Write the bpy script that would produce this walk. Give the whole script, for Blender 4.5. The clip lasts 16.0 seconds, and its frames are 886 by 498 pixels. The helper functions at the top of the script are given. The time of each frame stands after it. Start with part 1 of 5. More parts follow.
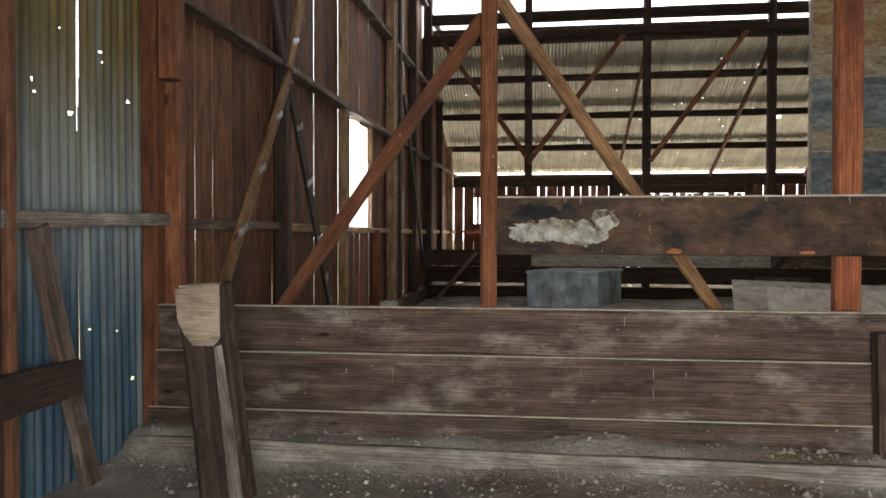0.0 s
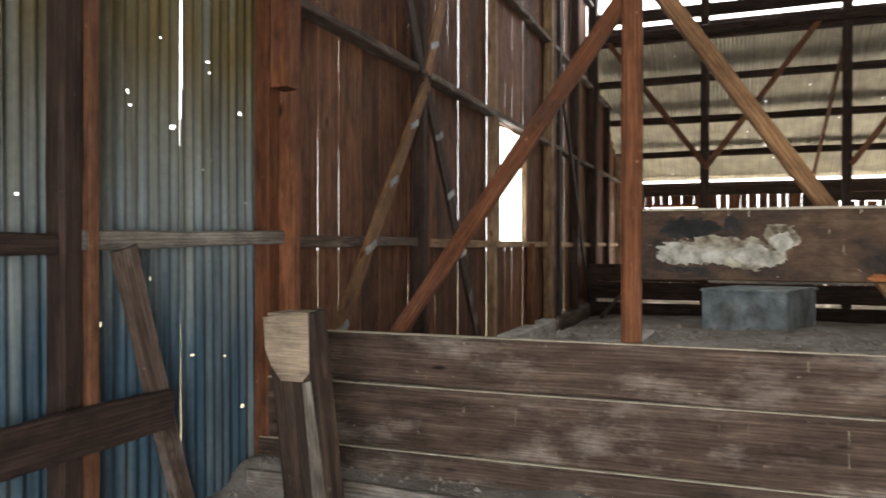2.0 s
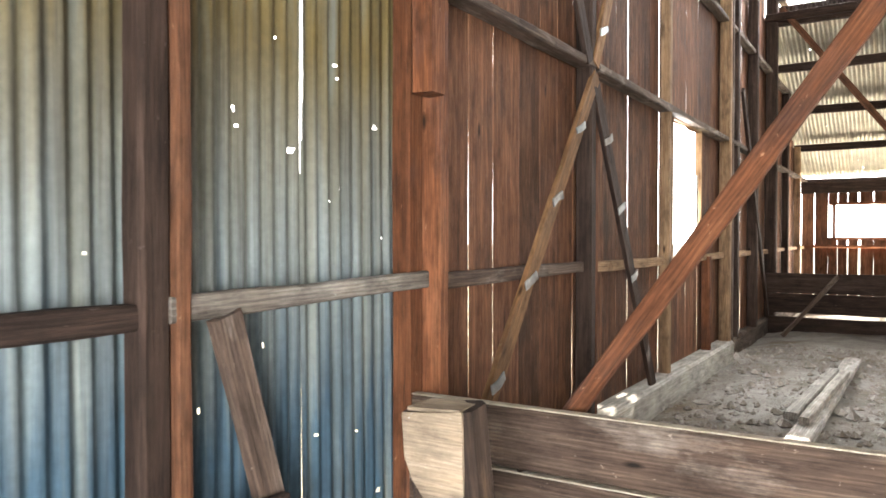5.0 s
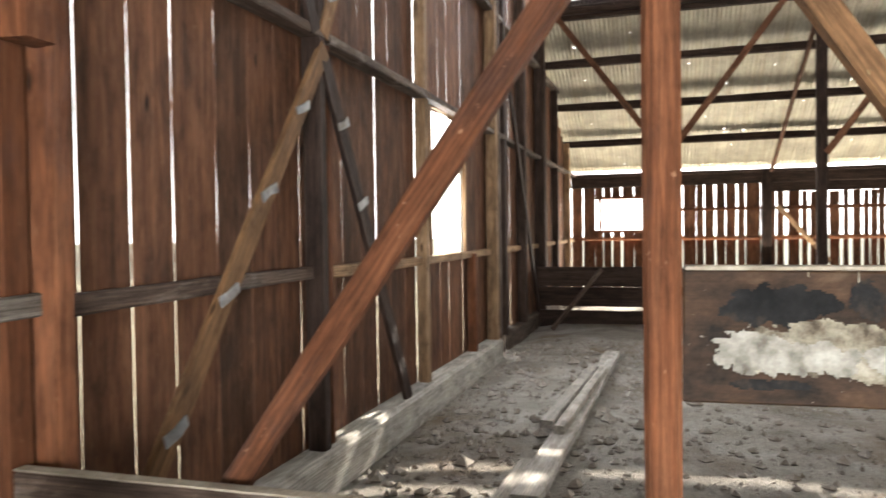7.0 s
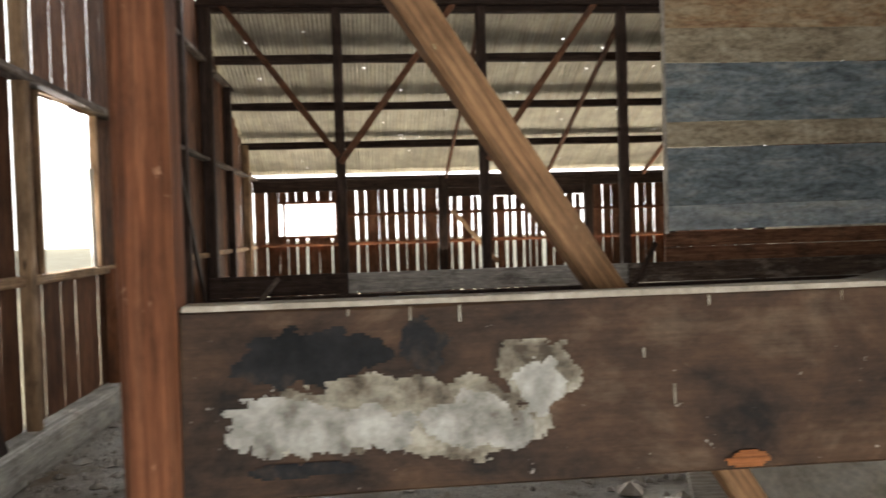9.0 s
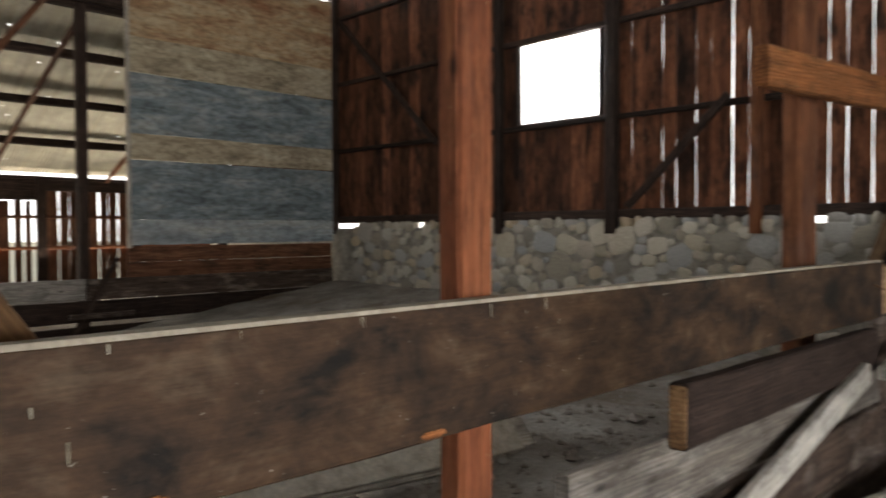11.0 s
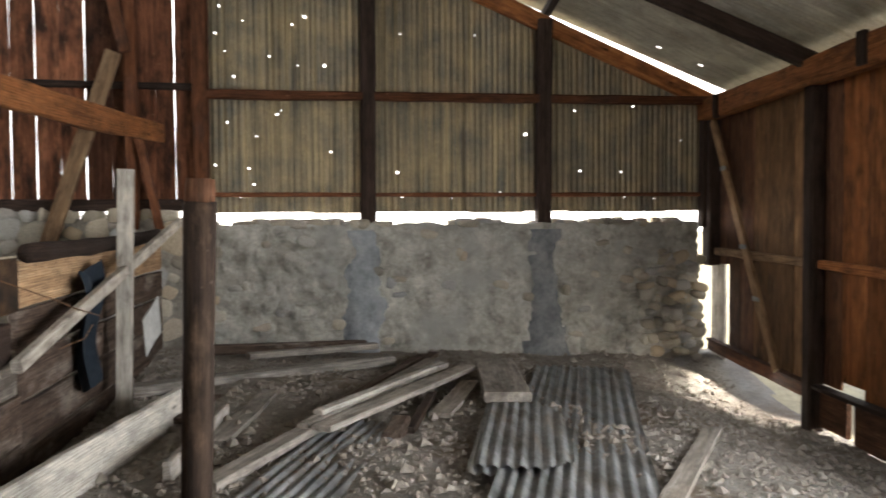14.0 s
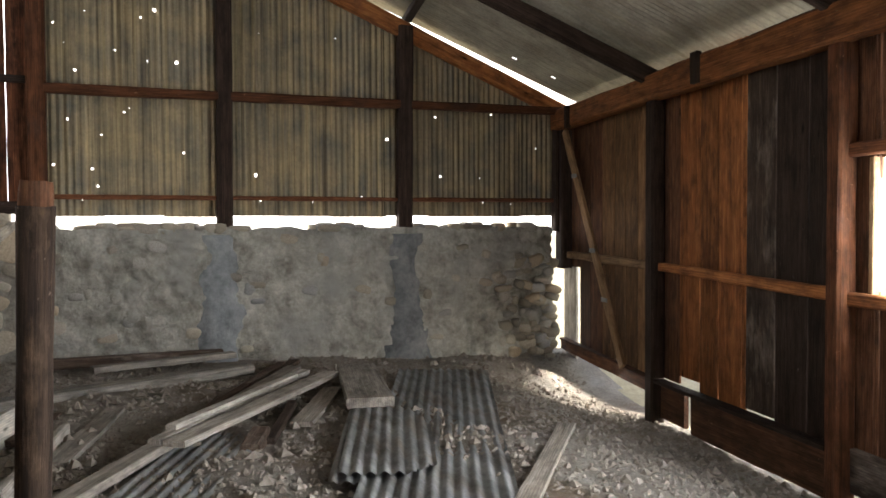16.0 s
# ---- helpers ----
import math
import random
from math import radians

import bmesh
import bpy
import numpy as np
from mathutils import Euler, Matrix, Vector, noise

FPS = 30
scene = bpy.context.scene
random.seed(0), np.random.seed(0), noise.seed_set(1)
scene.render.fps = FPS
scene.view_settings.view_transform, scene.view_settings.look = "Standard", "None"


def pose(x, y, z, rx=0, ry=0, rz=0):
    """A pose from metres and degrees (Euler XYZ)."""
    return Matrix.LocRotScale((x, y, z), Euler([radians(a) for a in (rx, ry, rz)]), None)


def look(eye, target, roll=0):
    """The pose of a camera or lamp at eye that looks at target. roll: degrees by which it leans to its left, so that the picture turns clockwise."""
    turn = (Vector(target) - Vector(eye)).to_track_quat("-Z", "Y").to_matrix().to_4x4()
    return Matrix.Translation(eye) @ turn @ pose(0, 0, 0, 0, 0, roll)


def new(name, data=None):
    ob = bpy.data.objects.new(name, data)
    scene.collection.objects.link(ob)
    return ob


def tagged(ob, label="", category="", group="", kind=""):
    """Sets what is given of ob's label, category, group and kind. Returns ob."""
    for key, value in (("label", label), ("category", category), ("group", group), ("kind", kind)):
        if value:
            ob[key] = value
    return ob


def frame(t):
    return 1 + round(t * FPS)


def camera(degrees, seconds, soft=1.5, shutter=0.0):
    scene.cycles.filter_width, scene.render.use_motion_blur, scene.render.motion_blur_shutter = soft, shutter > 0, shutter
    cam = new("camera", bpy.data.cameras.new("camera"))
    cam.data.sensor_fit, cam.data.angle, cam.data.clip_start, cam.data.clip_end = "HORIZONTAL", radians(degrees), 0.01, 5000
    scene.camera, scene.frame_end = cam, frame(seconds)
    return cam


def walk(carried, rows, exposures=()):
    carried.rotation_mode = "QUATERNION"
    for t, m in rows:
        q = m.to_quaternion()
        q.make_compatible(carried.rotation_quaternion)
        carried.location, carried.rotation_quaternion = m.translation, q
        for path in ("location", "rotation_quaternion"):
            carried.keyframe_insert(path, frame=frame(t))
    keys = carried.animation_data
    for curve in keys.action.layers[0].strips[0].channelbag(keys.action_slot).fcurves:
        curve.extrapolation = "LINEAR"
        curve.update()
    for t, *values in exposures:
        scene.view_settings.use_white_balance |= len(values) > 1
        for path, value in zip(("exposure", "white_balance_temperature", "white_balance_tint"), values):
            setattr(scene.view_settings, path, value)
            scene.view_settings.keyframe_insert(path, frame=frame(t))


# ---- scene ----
cam = camera(61.5, 16.0, soft=1.6, shutter=0.4)
PATH = [
    (0, (0.346, -4.353, 1.336), (0.073, -2.372, 1.297), 0.1),
    (0.5, (0.327, -4.168, 1.313), (0.043, -2.189, 1.266), 0.2),
    (1, (0.372, -3.998, 1.303), (0.025, -2.03, 1.247), 0.3),
    (1.5, (0.459, -3.842, 1.393), (-0.075, -1.915, 1.349), 0.2),
    (2, (0.475, -3.709, 1.384), (-0.25, -1.845, 1.373), 0.1),
    (2.5, (0.465, -3.654, 1.398), (-0.459, -1.881, 1.401), 0.5),
    (3, (0.357, -3.623, 1.428), (-0.66, -1.901, 1.43), 1.1),
    (3.2, (0.323, -3.596, 1.444), (-0.718, -1.889, 1.434), 1.6),
    (5.3, (-0.076, -2.752, 1.634), (-1.129, -1.052, 1.597), -0.3),
    (5.5, (-0.06, -2.642, 1.617), (-1.062, -0.912, 1.577), -0.3),
    (6, (-0.022, -2.389, 1.632), (-0.893, -0.589, 1.597), -0.6),
    (6.5, (-0.002, -2.197, 1.646), (-0.768, -0.35, 1.608), -0.5),
    (7, (0.027, -1.964, 1.655), (-0.55, -0.05, 1.607), -0.8),
    (7.5, (0.039, -1.719, 1.681), (-0.326, 0.247, 1.635), -1.0),
    (8, (0.109, -1.513, 1.679), (-0.09, 0.477, 1.63), -1.2),
    (8.2, (0.197, -1.436, 1.666), (0.053, 0.558, 1.619), -1.8),
    (10.3, (0.460, -1.259, 1.718), (1.453, 0.477, 1.680), 0.1),
    (10.5, (0.472, -1.290, 1.723), (1.585, 0.371, 1.685), -0.3),
    (11, (0.505, -1.333, 1.738), (1.913, 0.087, 1.691), -0.2),
    (11.5, (0.468, -1.440, 1.756), (2.129, -0.328, 1.699), -0.2),
    (12, (0.501, -1.508, 1.777), (2.346, -0.740, 1.709), -0.3),
    (12.5, (0.521, -1.577, 1.780), (2.472, -1.145, 1.708), -0.4),
    (13, (0.520, -1.660, 1.771), (2.514, -1.532, 1.698), -0.5),
    (13.5, (0.531, -1.724, 1.756), (2.526, -1.848, 1.683), -0.5),
    (14, (0.558, -1.738, 1.732), (2.522, -2.108, 1.666), -0.4),
    (14.5, (0.570, -1.757, 1.723), (2.487, -2.324, 1.658), -0.4),
    (15, (0.573, -1.768, 1.735), (2.452, -2.449, 1.668), -0.4),
    (15.5, (0.569, -1.768, 1.729), (2.436, -2.483, 1.667), -0.4),
    (16, (0.562, -1.736, 1.746), (2.425, -2.462, 1.687), -0.3),
]
EXPOSURES = [(0, 1.28), (1.5, 1.4), (3, 1.75), (5.5, 3.0), (6, 2.9), (7, 2.35), (8, 1.85), (10.5, 1.3), (11, 1.3), (12.5, 1.35), (13.5, 1.6), (14.5, 2.0), (15.2, 1.93), (16, 1.7)]
walk(cam, [(t, look(eye, target, roll)) for t, eye, target, roll in PATH], EXPOSURES)

# ---- world and light ----
world = bpy.data.worlds.new("sky")
scene.world = world
world.use_nodes = True
wn = world.node_tree.nodes
sky = wn.new("ShaderNodeTexSky")
sky.sky_type = 'NISHITA'
sky.sun_disc = False
sky.dust_density, sky.ozone_density = 2.0, 0.8
SUN_DIR = Vector((0.06, 0.826, 0.568)).normalized()
sky.sun_elevation = math.asin(SUN_DIR.z)
sky.sun_rotation = math.atan2(SUN_DIR.x, SUN_DIR.y)
world.node_tree.links.new(sky.outputs[0], wn["Background"].inputs[0])
wn["Background"].inputs[1].default_value = 0.15
sun = bpy.data.lights.new("sun", 'SUN')
sun.energy, sun.angle, sun.color = 4.5, radians(0.55), (1, 0.93, 0.82)
sun_ob = new("sun", sun)
sun_ob.matrix_world = look(SUN_DIR * 30, (0, 0, 0))


def sky_lamp(name, eye, target, sx, sy, watts, color=(0.93, 0.97, 1.0)):
    """Daylight coming in through one of the openings."""
    la = bpy.data.lights.new(name, 'AREA')
    la.shape, la.size, la.size_y, la.energy, la.color = 'RECTANGLE', sx, sy, watts, color
    ob = new(name, la)
    ob.matrix_world = look(eye, target)
    return ob


WARM = (1.0, 0.94, 0.84)
near_window_eye = (3.6, -6.08, 1.73)
sky_lamp("doorway_daylight", (1.4, -5.72, 1.2), (1.6, 0, 0.2), 2.6, 2.1, 160, (0.95, 0.97, 1.0))
sky_lamp("clerestory_daylight_far", (3.6, 10.75, 6.0), (4.0, 1.5, 0.3), 11.0, 0.7, 210)
sky_lamp("clerestory_daylight_near", (3.6, -0.2, 6.2), (3.6, 6.0, 1.0), 11.0, 0.7, 95)
sky_lamp("window_daylight_east", (9.5, 5.1, 3.95), (5.0, 1.0, 0.6), 1.3, 1.1, 35)
sky_lamp("window_daylight_west", (-2.3, 5.2, 2.1), (2.0, 4.0, 1.0), 1.1, 1.3, 30)
sky_lamp("gap_daylight_east", (9.75, -3.6, 1.9), (7.5, -3.6, 1.9), 5.6, 0.3, 25, WARM)
sky_lamp("gap_daylight_near", (6.7, -6.85, 0.02), (6.25, -5.3, -0.5), 4.0, 0.22, 18, WARM)
sky_lamp("slat_daylight_far", (3.6, 15.42, 1.3), (3.6, 12.0, 4.0), 10.8, 1.9, 230, (1.0, 0.9, 0.74))
sky_lamp("window_daylight_near", near_window_eye, (8.6, -2.6, 0.5), 0.85, 0.85, 18, (0.92, 0.96, 1.0))


# ---- materials ----
def node(nt, kind, **kw):
    n = nt.nodes.new(kind)
    for k, v in kw.items():
        if k.startswith("i_"):
            n.inputs[int(k[2:])].default_value = v
    return n


def ramp(nt, fac, stops):
    r = nt.nodes.new("ShaderNodeValToRGB")
    e = r.color_ramp.elements
    while len(e) < len(stops):
        e.new(0.5)
    for el, (p, c) in zip(e, stops):
        el.position, el.color = p, (*c, 1)
    nt.links.new(fac, r.inputs[0])
    return r.outputs[0]


def mix(nt, fac, a, b, blend='MIX'):
    m = nt.nodes.new("ShaderNodeMix")
    m.data_type, m.blend_type = 'RGBA', blend
    for sock, v in ((m.inputs[0], fac), (m.inputs[6], a), (m.inputs[7], b)):
        if isinstance(v, (int, float)):
            sock.default_value = v
        elif isinstance(v, tuple):
            sock.default_value = (*v, 1)
        else:
            nt.links.new(v, sock)
    return m.outputs[2]


def mapped(nt, scale, shift=True, world_space=False):
    """Object (or world) coordinates, scaled, and shifted by each object's own random number."""
    m = nt.nodes.new("ShaderNodeMapping")
    m.inputs[3].default_value = scale
    if world_space:
        nt.links.new(nt.nodes.new("ShaderNodeNewGeometry").outputs["Position"], m.inputs[0])
        return m.outputs[0]
    nt.links.new(nt.nodes.new("ShaderNodeTexCoord").outputs["Object"], m.inputs[0])
    if shift:
        info = nt.nodes.new("ShaderNodeObjectInfo")
        mul = nt.nodes.new("ShaderNodeMath")
        mul.operation = 'MULTIPLY'
        mul.inputs[1].default_value = 37.0
        nt.links.new(info.outputs["Random"], mul.inputs[0])
        nt.links.new(mul.outputs[0], m.inputs[1])
    return m.outputs[0]


def noise_tex(nt, vec, scale, detail=6, rough=0.6, distort=0.0):
    n = nt.nodes.new("ShaderNodeTexNoise")
    n.inputs["Scale"].default_value, n.inputs["Detail"].default_value = scale, detail
    n.inputs["Roughness"].default_value, n.inputs["Distortion"].default_value = rough, distort
    nt.links.new(vec, n.inputs["Vector"])
    return n.outputs[0]


def surface(name, rough=0.85, metal=0.0):
    mat = bpy.data.materials.new(name)
    mat.use_nodes = True
    nt = mat.node_tree
    b = nt.nodes["Principled BSDF"]
    b.inputs["Roughness"].default_value, b.inputs["Metallic"].default_value = rough, metal
    b.inputs["Specular IOR Level"].default_value = 0.18
    return mat, nt, b


def bump(nt, b, height, strength, dist=0.01):
    n = nt.nodes.new("ShaderNodeBump")
    n.inputs["Strength"].default_value, n.inputs["Distance"].default_value = strength, dist
    nt.links.new(height, n.inputs["Height"])
    nt.links.new(n.outputs[0], b.inputs["Normal"])


def wood(name, dark, mid, light, worn=None, worn_at=0.62, rough=0.85, spread=0.35):
    """Old sawn timber whose grain runs along the board's own length; each board has its own tone."""
    mat, nt, b = surface(name, rough)
    grain = noise_tex(nt, mapped(nt, (0.5, 9, 9)), 2.4, 9, 0.62, 0.8)
    fine = noise_tex(nt, mapped(nt, (3.0, 70, 70)), 2.0, 5, 0.65)
    col = ramp(nt, grain, [(0.2, dark), (0.5, mid), (0.82, light)])
    stain = noise_tex(nt, mapped(nt, (1.0, 2.4, 2.4)), 1.8, 9, 0.66)
    if worn:
        col = mix(nt, ramp(nt, stain, [(worn_at - 0.08, (0, 0, 0)), (worn_at + 0.1, (1, 1, 1))]), col, worn)
    blot = noise_tex(nt, mapped(nt, (2.2, 4.5, 4.5)), 1.9, 9, 0.7)
    col = mix(nt, 0.9, col, ramp(nt, blot, [(0.28, (0.32, 0.3, 0.29)), (0.5, (0.9, 0.9, 0.9)), (0.7, (1.3, 1.27, 1.22))]), 'MULTIPLY')
    col = mix(nt, 0.5, col, ramp(nt, fine, [(0.32, (0.25, 0.24, 0.23)), (0.62, (1.2, 1.2, 1.2))]), 'MULTIPLY')
    rings = nt.nodes.new("ShaderNodeTexWave")
    rings.bands_direction = 'Y'
    for key, val in (("Scale", 17.0), ("Distortion", 11.0), ("Detail", 3.0), ("Detail Scale", 0.3), ("Detail Roughness", 0.6)):
        rings.inputs[key].default_value = val
    nt.links.new(mapped(nt, (0.12, 1, 1)), rings.inputs["Vector"])
    col = mix(nt, 0.3, col, ramp(nt, rings.outputs["Fac"], [(0.1, (0.5, 0.48, 0.46)), (0.6, (1.08, 1.08, 1.08)), (1.0, (1.25, 1.23, 1.2))]), 'MULTIPLY')
    info = nt.nodes.new("ShaderNodeObjectInfo")
    tone = ramp(nt, info.outputs["Random"], [(0, (1 - spread,) * 3), (0.5, (1, 0.96, 0.92)), (1, (1 + spread,) * 3)])
    col = mix(nt, 1.0, col, tone, 'MULTIPLY')
    knots = nt.nodes.new("ShaderNodeTexVoronoi")
    knots.inputs["Scale"].default_value = 1.0
    nt.links.new(mapped(nt, (1.6, 5.0, 5.0)), knots.inputs["Vector"])
    col = mix(nt, ramp(nt, knots.outputs["Distance"], [(0.03, (1, 1, 1)), (0.09, (0, 0, 0))]), col, tuple(0.35 * c for c in dark))
    speck = noise_tex(nt, mapped(nt, (9, 14, 14)), 2.0, 5, 0.7)
    col = mix(nt, ramp(nt, speck, [(0.66, (0, 0, 0)), (0.74, (0.55, 0.55, 0.55))]), col, tuple(min(0.5, 2.2 * c + 0.06) for c in light))
    nt.links.new(col, b.inputs["Base Color"])
    add = nt.nodes.new("ShaderNodeMath")
    nt.links.new(grain, add.inputs[0])
    nt.links.new(fine, add.inputs[1])
    bump(nt, b, add.outputs[0], 0.7, 0.009)
    return mat


def rough_mineral(name, stops, scale, bump_scale, strength, rough=0.95, dist=0.03, extra=None):
    mat, nt, b = surface(name, rough)
    v = mapped(nt, (1, 1, 1), False, True)
    n1 = noise_tex(nt, v, scale, 10, 0.65)
    n2 = noise_tex(nt, v, bump_scale, 8, 0.7)
    col = ramp(nt, n1, stops)
    col = mix(nt, 0.55, col, ramp(nt, n2, [(0.3, (0.4, 0.4, 0.4)), (0.7, (1.15, 1.12, 1.08))]), 'MULTIPLY')
    if extra:
        n3 = noise_tex(nt, v, extra[0], 5, 0.6)
        col = mix(nt, ramp(nt, n3, [(0.52, (0, 0, 0)), (0.68, (1, 1, 1))]), col, extra[1])
    nt.links.new(col, b.inputs["Base Color"])
    bump(nt, b, n2, strength, dist)
    return mat


def stone_mat(name, stops):
    mat, nt, b = surface(name, 0.9)
    info = nt.nodes.new("ShaderNodeObjectInfo")
    col = ramp(nt, info.outputs["Random"], stops)
    v = mapped(nt, (1, 1, 1))
    n = noise_tex(nt, v, 9, 8, 0.65)
    col = mix(nt, 0.7, col, ramp(nt, n, [(0.3, (0.45, 0.44, 0.42)), (0.7, (1.2, 1.18, 1.12))]), 'MULTIPLY')
    nt.links.new(col, b.inputs["Base Color"])
    bump(nt, b, n, 0.5, 0.02)
    return mat


def sheet_metal(name, low, high, split, streak, rough=0.55, metal=0.35, flow=(13, 13, 0.22), worn=0.8):
    """Weathered corrugated iron: one tone below, another above, rust streaks that run down it."""
    mat, nt, b = surface(name, rough, metal)
    geo = nt.nodes.new("ShaderNodeNewGeometry")
    sep = nt.nodes.new("ShaderNodeSeparateXYZ")
    nt.links.new(geo.outputs["Position"], sep.inputs[0])
    v = mapped(nt, (7, 7, 0.35) if flow[2] < 0.3 else tuple(0.5 * c for c in flow), False, True)
    streaks = noise_tex(nt, v, 1.6, 7, 0.6)
    blot = noise_tex(nt, mapped(nt, (1, 1, 1), False, True), 2.6, 8, 0.62)
    fine = noise_tex(nt, mapped(nt, (1, 1, 1), False, True), 30, 5, 0.6)
    if split is None:
        base = ramp(nt, blot, [(0.3, low), (0.7, high)])
    else:
        add = nt.nodes.new("ShaderNodeMath")
        add.operation = 'MULTIPLY_ADD'
        add.inputs[1].default_value = 1.6
        nt.links.new(streaks, add.inputs[0])
        nt.links.new(sep.outputs[2], add.inputs[2])
        mr = nt.nodes.new("ShaderNodeMapRange")
        mr.inputs[1].default_value, mr.inputs[2].default_value = split + 0.2, split + 1.9
        nt.links.new(add.outputs[0], mr.inputs[0])
        base = ramp(nt, mr.outputs[0], [(0.05, low), (0.42, (0.165, 0.19, 0.19)), (0.95, high)])
    col = mix(nt, ramp(nt, streaks, [(0.5, (0, 0, 0)), (0.72, (1, 1, 1))]), base, streak)
    runs = noise_tex(nt, mapped(nt, flow, False, True), 1.5, 6, 0.65)
    col = mix(nt, worn, col, ramp(nt, runs, [(0.34, (0.36, 0.33, 0.3)), (0.5, (0.95, 0.94, 0.92)), (0.66, (1.45, 1.4, 1.3))]), 'MULTIPLY')
    col = mix(nt, 0.6, col, ramp(nt, blot, [(0.25, (0.5, 0.48, 0.45)), (0.65, (1.15, 1.15, 1.15))]), 'MULTIPLY')
    col = mix(nt, 0.35, col, ramp(nt, fine, [(0.3, (0.5, 0.5, 0.5)), (0.7, (1.1, 1.1, 1.1))]), 'MULTIPLY')
    nt.links.new(col, b.inputs["Base Color"])
    nt.links.new(ramp(nt, blot, [(0.3, (rough - 0.12,) * 3), (0.7, (rough + 0.2,) * 3)]), b.inputs["Roughness"])
    bump(nt, b, fine, 0.15, 0.004)
    return mat


M_BARN = wood("weathered_brown_boards", (0.034, 0.015, 0.009), (0.13, 0.058, 0.031), (0.23, 0.118, 0.067), (0.065, 0.036, 0.024), 0.6)
M_RED = wood("red_brown_timber", (0.048, 0.017, 0.008), (0.145, 0.055, 0.025), (0.23, 0.103, 0.052), (0.085, 0.045, 0.034), 0.6)
M_EAST = wood("knotty_red_gable_boards", (0.034, 0.014, 0.009), (0.18, 0.07, 0.036), (0.34, 0.155, 0.085), (0.028, 0.014, 0.010), 0.53, spread=0.6)
M_ORANGE = wood("orange_fir_timber", (0.10, 0.034, 0.013), (0.31, 0.118, 0.04), (0.44, 0.195, 0.078), (0.11, 0.045, 0.024), 0.6)
M_BROWN = wood("worn_tan_brown_timber", (0.09, 0.046, 0.022), (0.215, 0.12, 0.058), (0.34, 0.205, 0.105), (0.10, 0.055, 0.03), 0.6)
M_STALL = wood("split_red_heartwood", (0.09, 0.025, 0.012), (0.23, 0.076, 0.034), (0.42, 0.18, 0.085), (0.10, 0.04, 0.026), 0.58)
M_DUSTY = wood("dust_caked_boards", (0.055, 0.046, 0.038), (0.14, 0.12, 0.10), (0.24, 0.21, 0.18), (0.30, 0.275, 0.245), 0.56, spread=0.12)
M_TAN = wood("tan_split_timber", (0.15, 0.085, 0.045), (0.33, 0.21, 0.12), (0.48, 0.34, 0.21), (0.12, 0.07, 0.04), 0.66)
M_GREY = wood("grey_weathered_boards", (0.16, 0.145, 0.125), (0.35, 0.32, 0.285), (0.52, 0.485, 0.44), (0.19, 0.16, 0.135), 0.62, spread=0.25)
M_FENCE = wood("dusty_dark_fence_boards", (0.026, 0.018, 0.014), (0.08, 0.055, 0.042), (0.165, 0.128, 0.102), (0.25, 0.215, 0.185), 0.6, spread=0.3)
M_DARK = wood("dark_brown_timber", (0.014, 0.009, 0.007), (0.035, 0.022, 0.017), (0.075, 0.05, 0.04), None, spread=0.3)
M_PALE = wood("pale_limed_and_lit_boards", (0.30, 0.27, 0.23), (0.48, 0.45, 0.40), (0.62, 0.59, 0.53), (0.2, 0.17, 0.14), 0.66, spread=0.12)
M_CUT = wood("fresh_cut_wood", (0.24, 0.18, 0.125), (0.34, 0.265, 0.19), (0.42, 0.345, 0.26), None, spread=0.1)
def panel_mat(name, dark, mid, light):
    """Stained painted sheet, blotched lengthwise."""
    mat, nt, b = surface(name, 0.8)
    n1 = noise_tex(nt, mapped(nt, (0.8, 3, 3)), 1.5, 9, 0.65, 0.4)
    n2 = noise_tex(nt, mapped(nt, (3, 5, 5)), 3, 7, 0.65)
    col = ramp(nt, n1, [(0.36, dark), (0.5, mid), (0.64, light)])
    col = mix(nt, 0.8, col, ramp(nt, n2, [(0.3, (0.4, 0.37, 0.33)), (0.6, (1.12, 1.1, 1.08))]), 'MULTIPLY')
    n3 = noise_tex(nt, mapped(nt, (0.5, 1.6, 1.6)), 1.1, 6, 0.6)
    col = mix(nt, ramp(nt, n3, [(0.5, (0, 0, 0)), (0.68, (0.35, 0.35, 0.35))]), col, tuple(0.6 * a + 0.4 * c for a, c in zip(mid, (0.34, 0.24, 0.14))))
    nt.links.new(col, b.inputs["Base Color"])
    bump(nt, b, n2, 0.3, 0.01)
    return mat


M_PANEL_BLUE = panel_mat("blue_grey_panel", (0.11, 0.135, 0.145), (0.2, 0.235, 0.25), (0.31, 0.325, 0.31))
M_PANEL_LOW = panel_mat("washed_blue_panel", (0.2, 0.23, 0.25), (0.3, 0.335, 0.35), (0.42, 0.43, 0.41))
M_PANEL_TAN = panel_mat("tan_panel", (0.22, 0.18, 0.125), (0.37, 0.31, 0.215), (0.47, 0.41, 0.3))
M_PANEL_ORANGE = panel_mat("orange_tan_panel", (0.26, 0.13, 0.07), (0.38, 0.26, 0.15), (0.48, 0.39, 0.26))
M_BLUEIRON = sheet_metal("blue_grey_iron", (0.038, 0.07, 0.098), (0.112, 0.084, 0.034), 1.35, (0.125, 0.135, 0.12), 0.72, 0.0)
M_RUSTIRON = sheet_metal("stained_wall_iron", (0.20, 0.19, 0.16), (0.37, 0.29, 0.17), None, (0.45, 0.36, 0.21), 0.55, 0.25)
M_ROOF = sheet_metal("grey_roof_iron", (0.36, 0.34, 0.285), (0.46, 0.43, 0.35), None, (0.37, 0.33, 0.25), 0.5, 0.3, (11, 0.35, 0.35), 0.3)
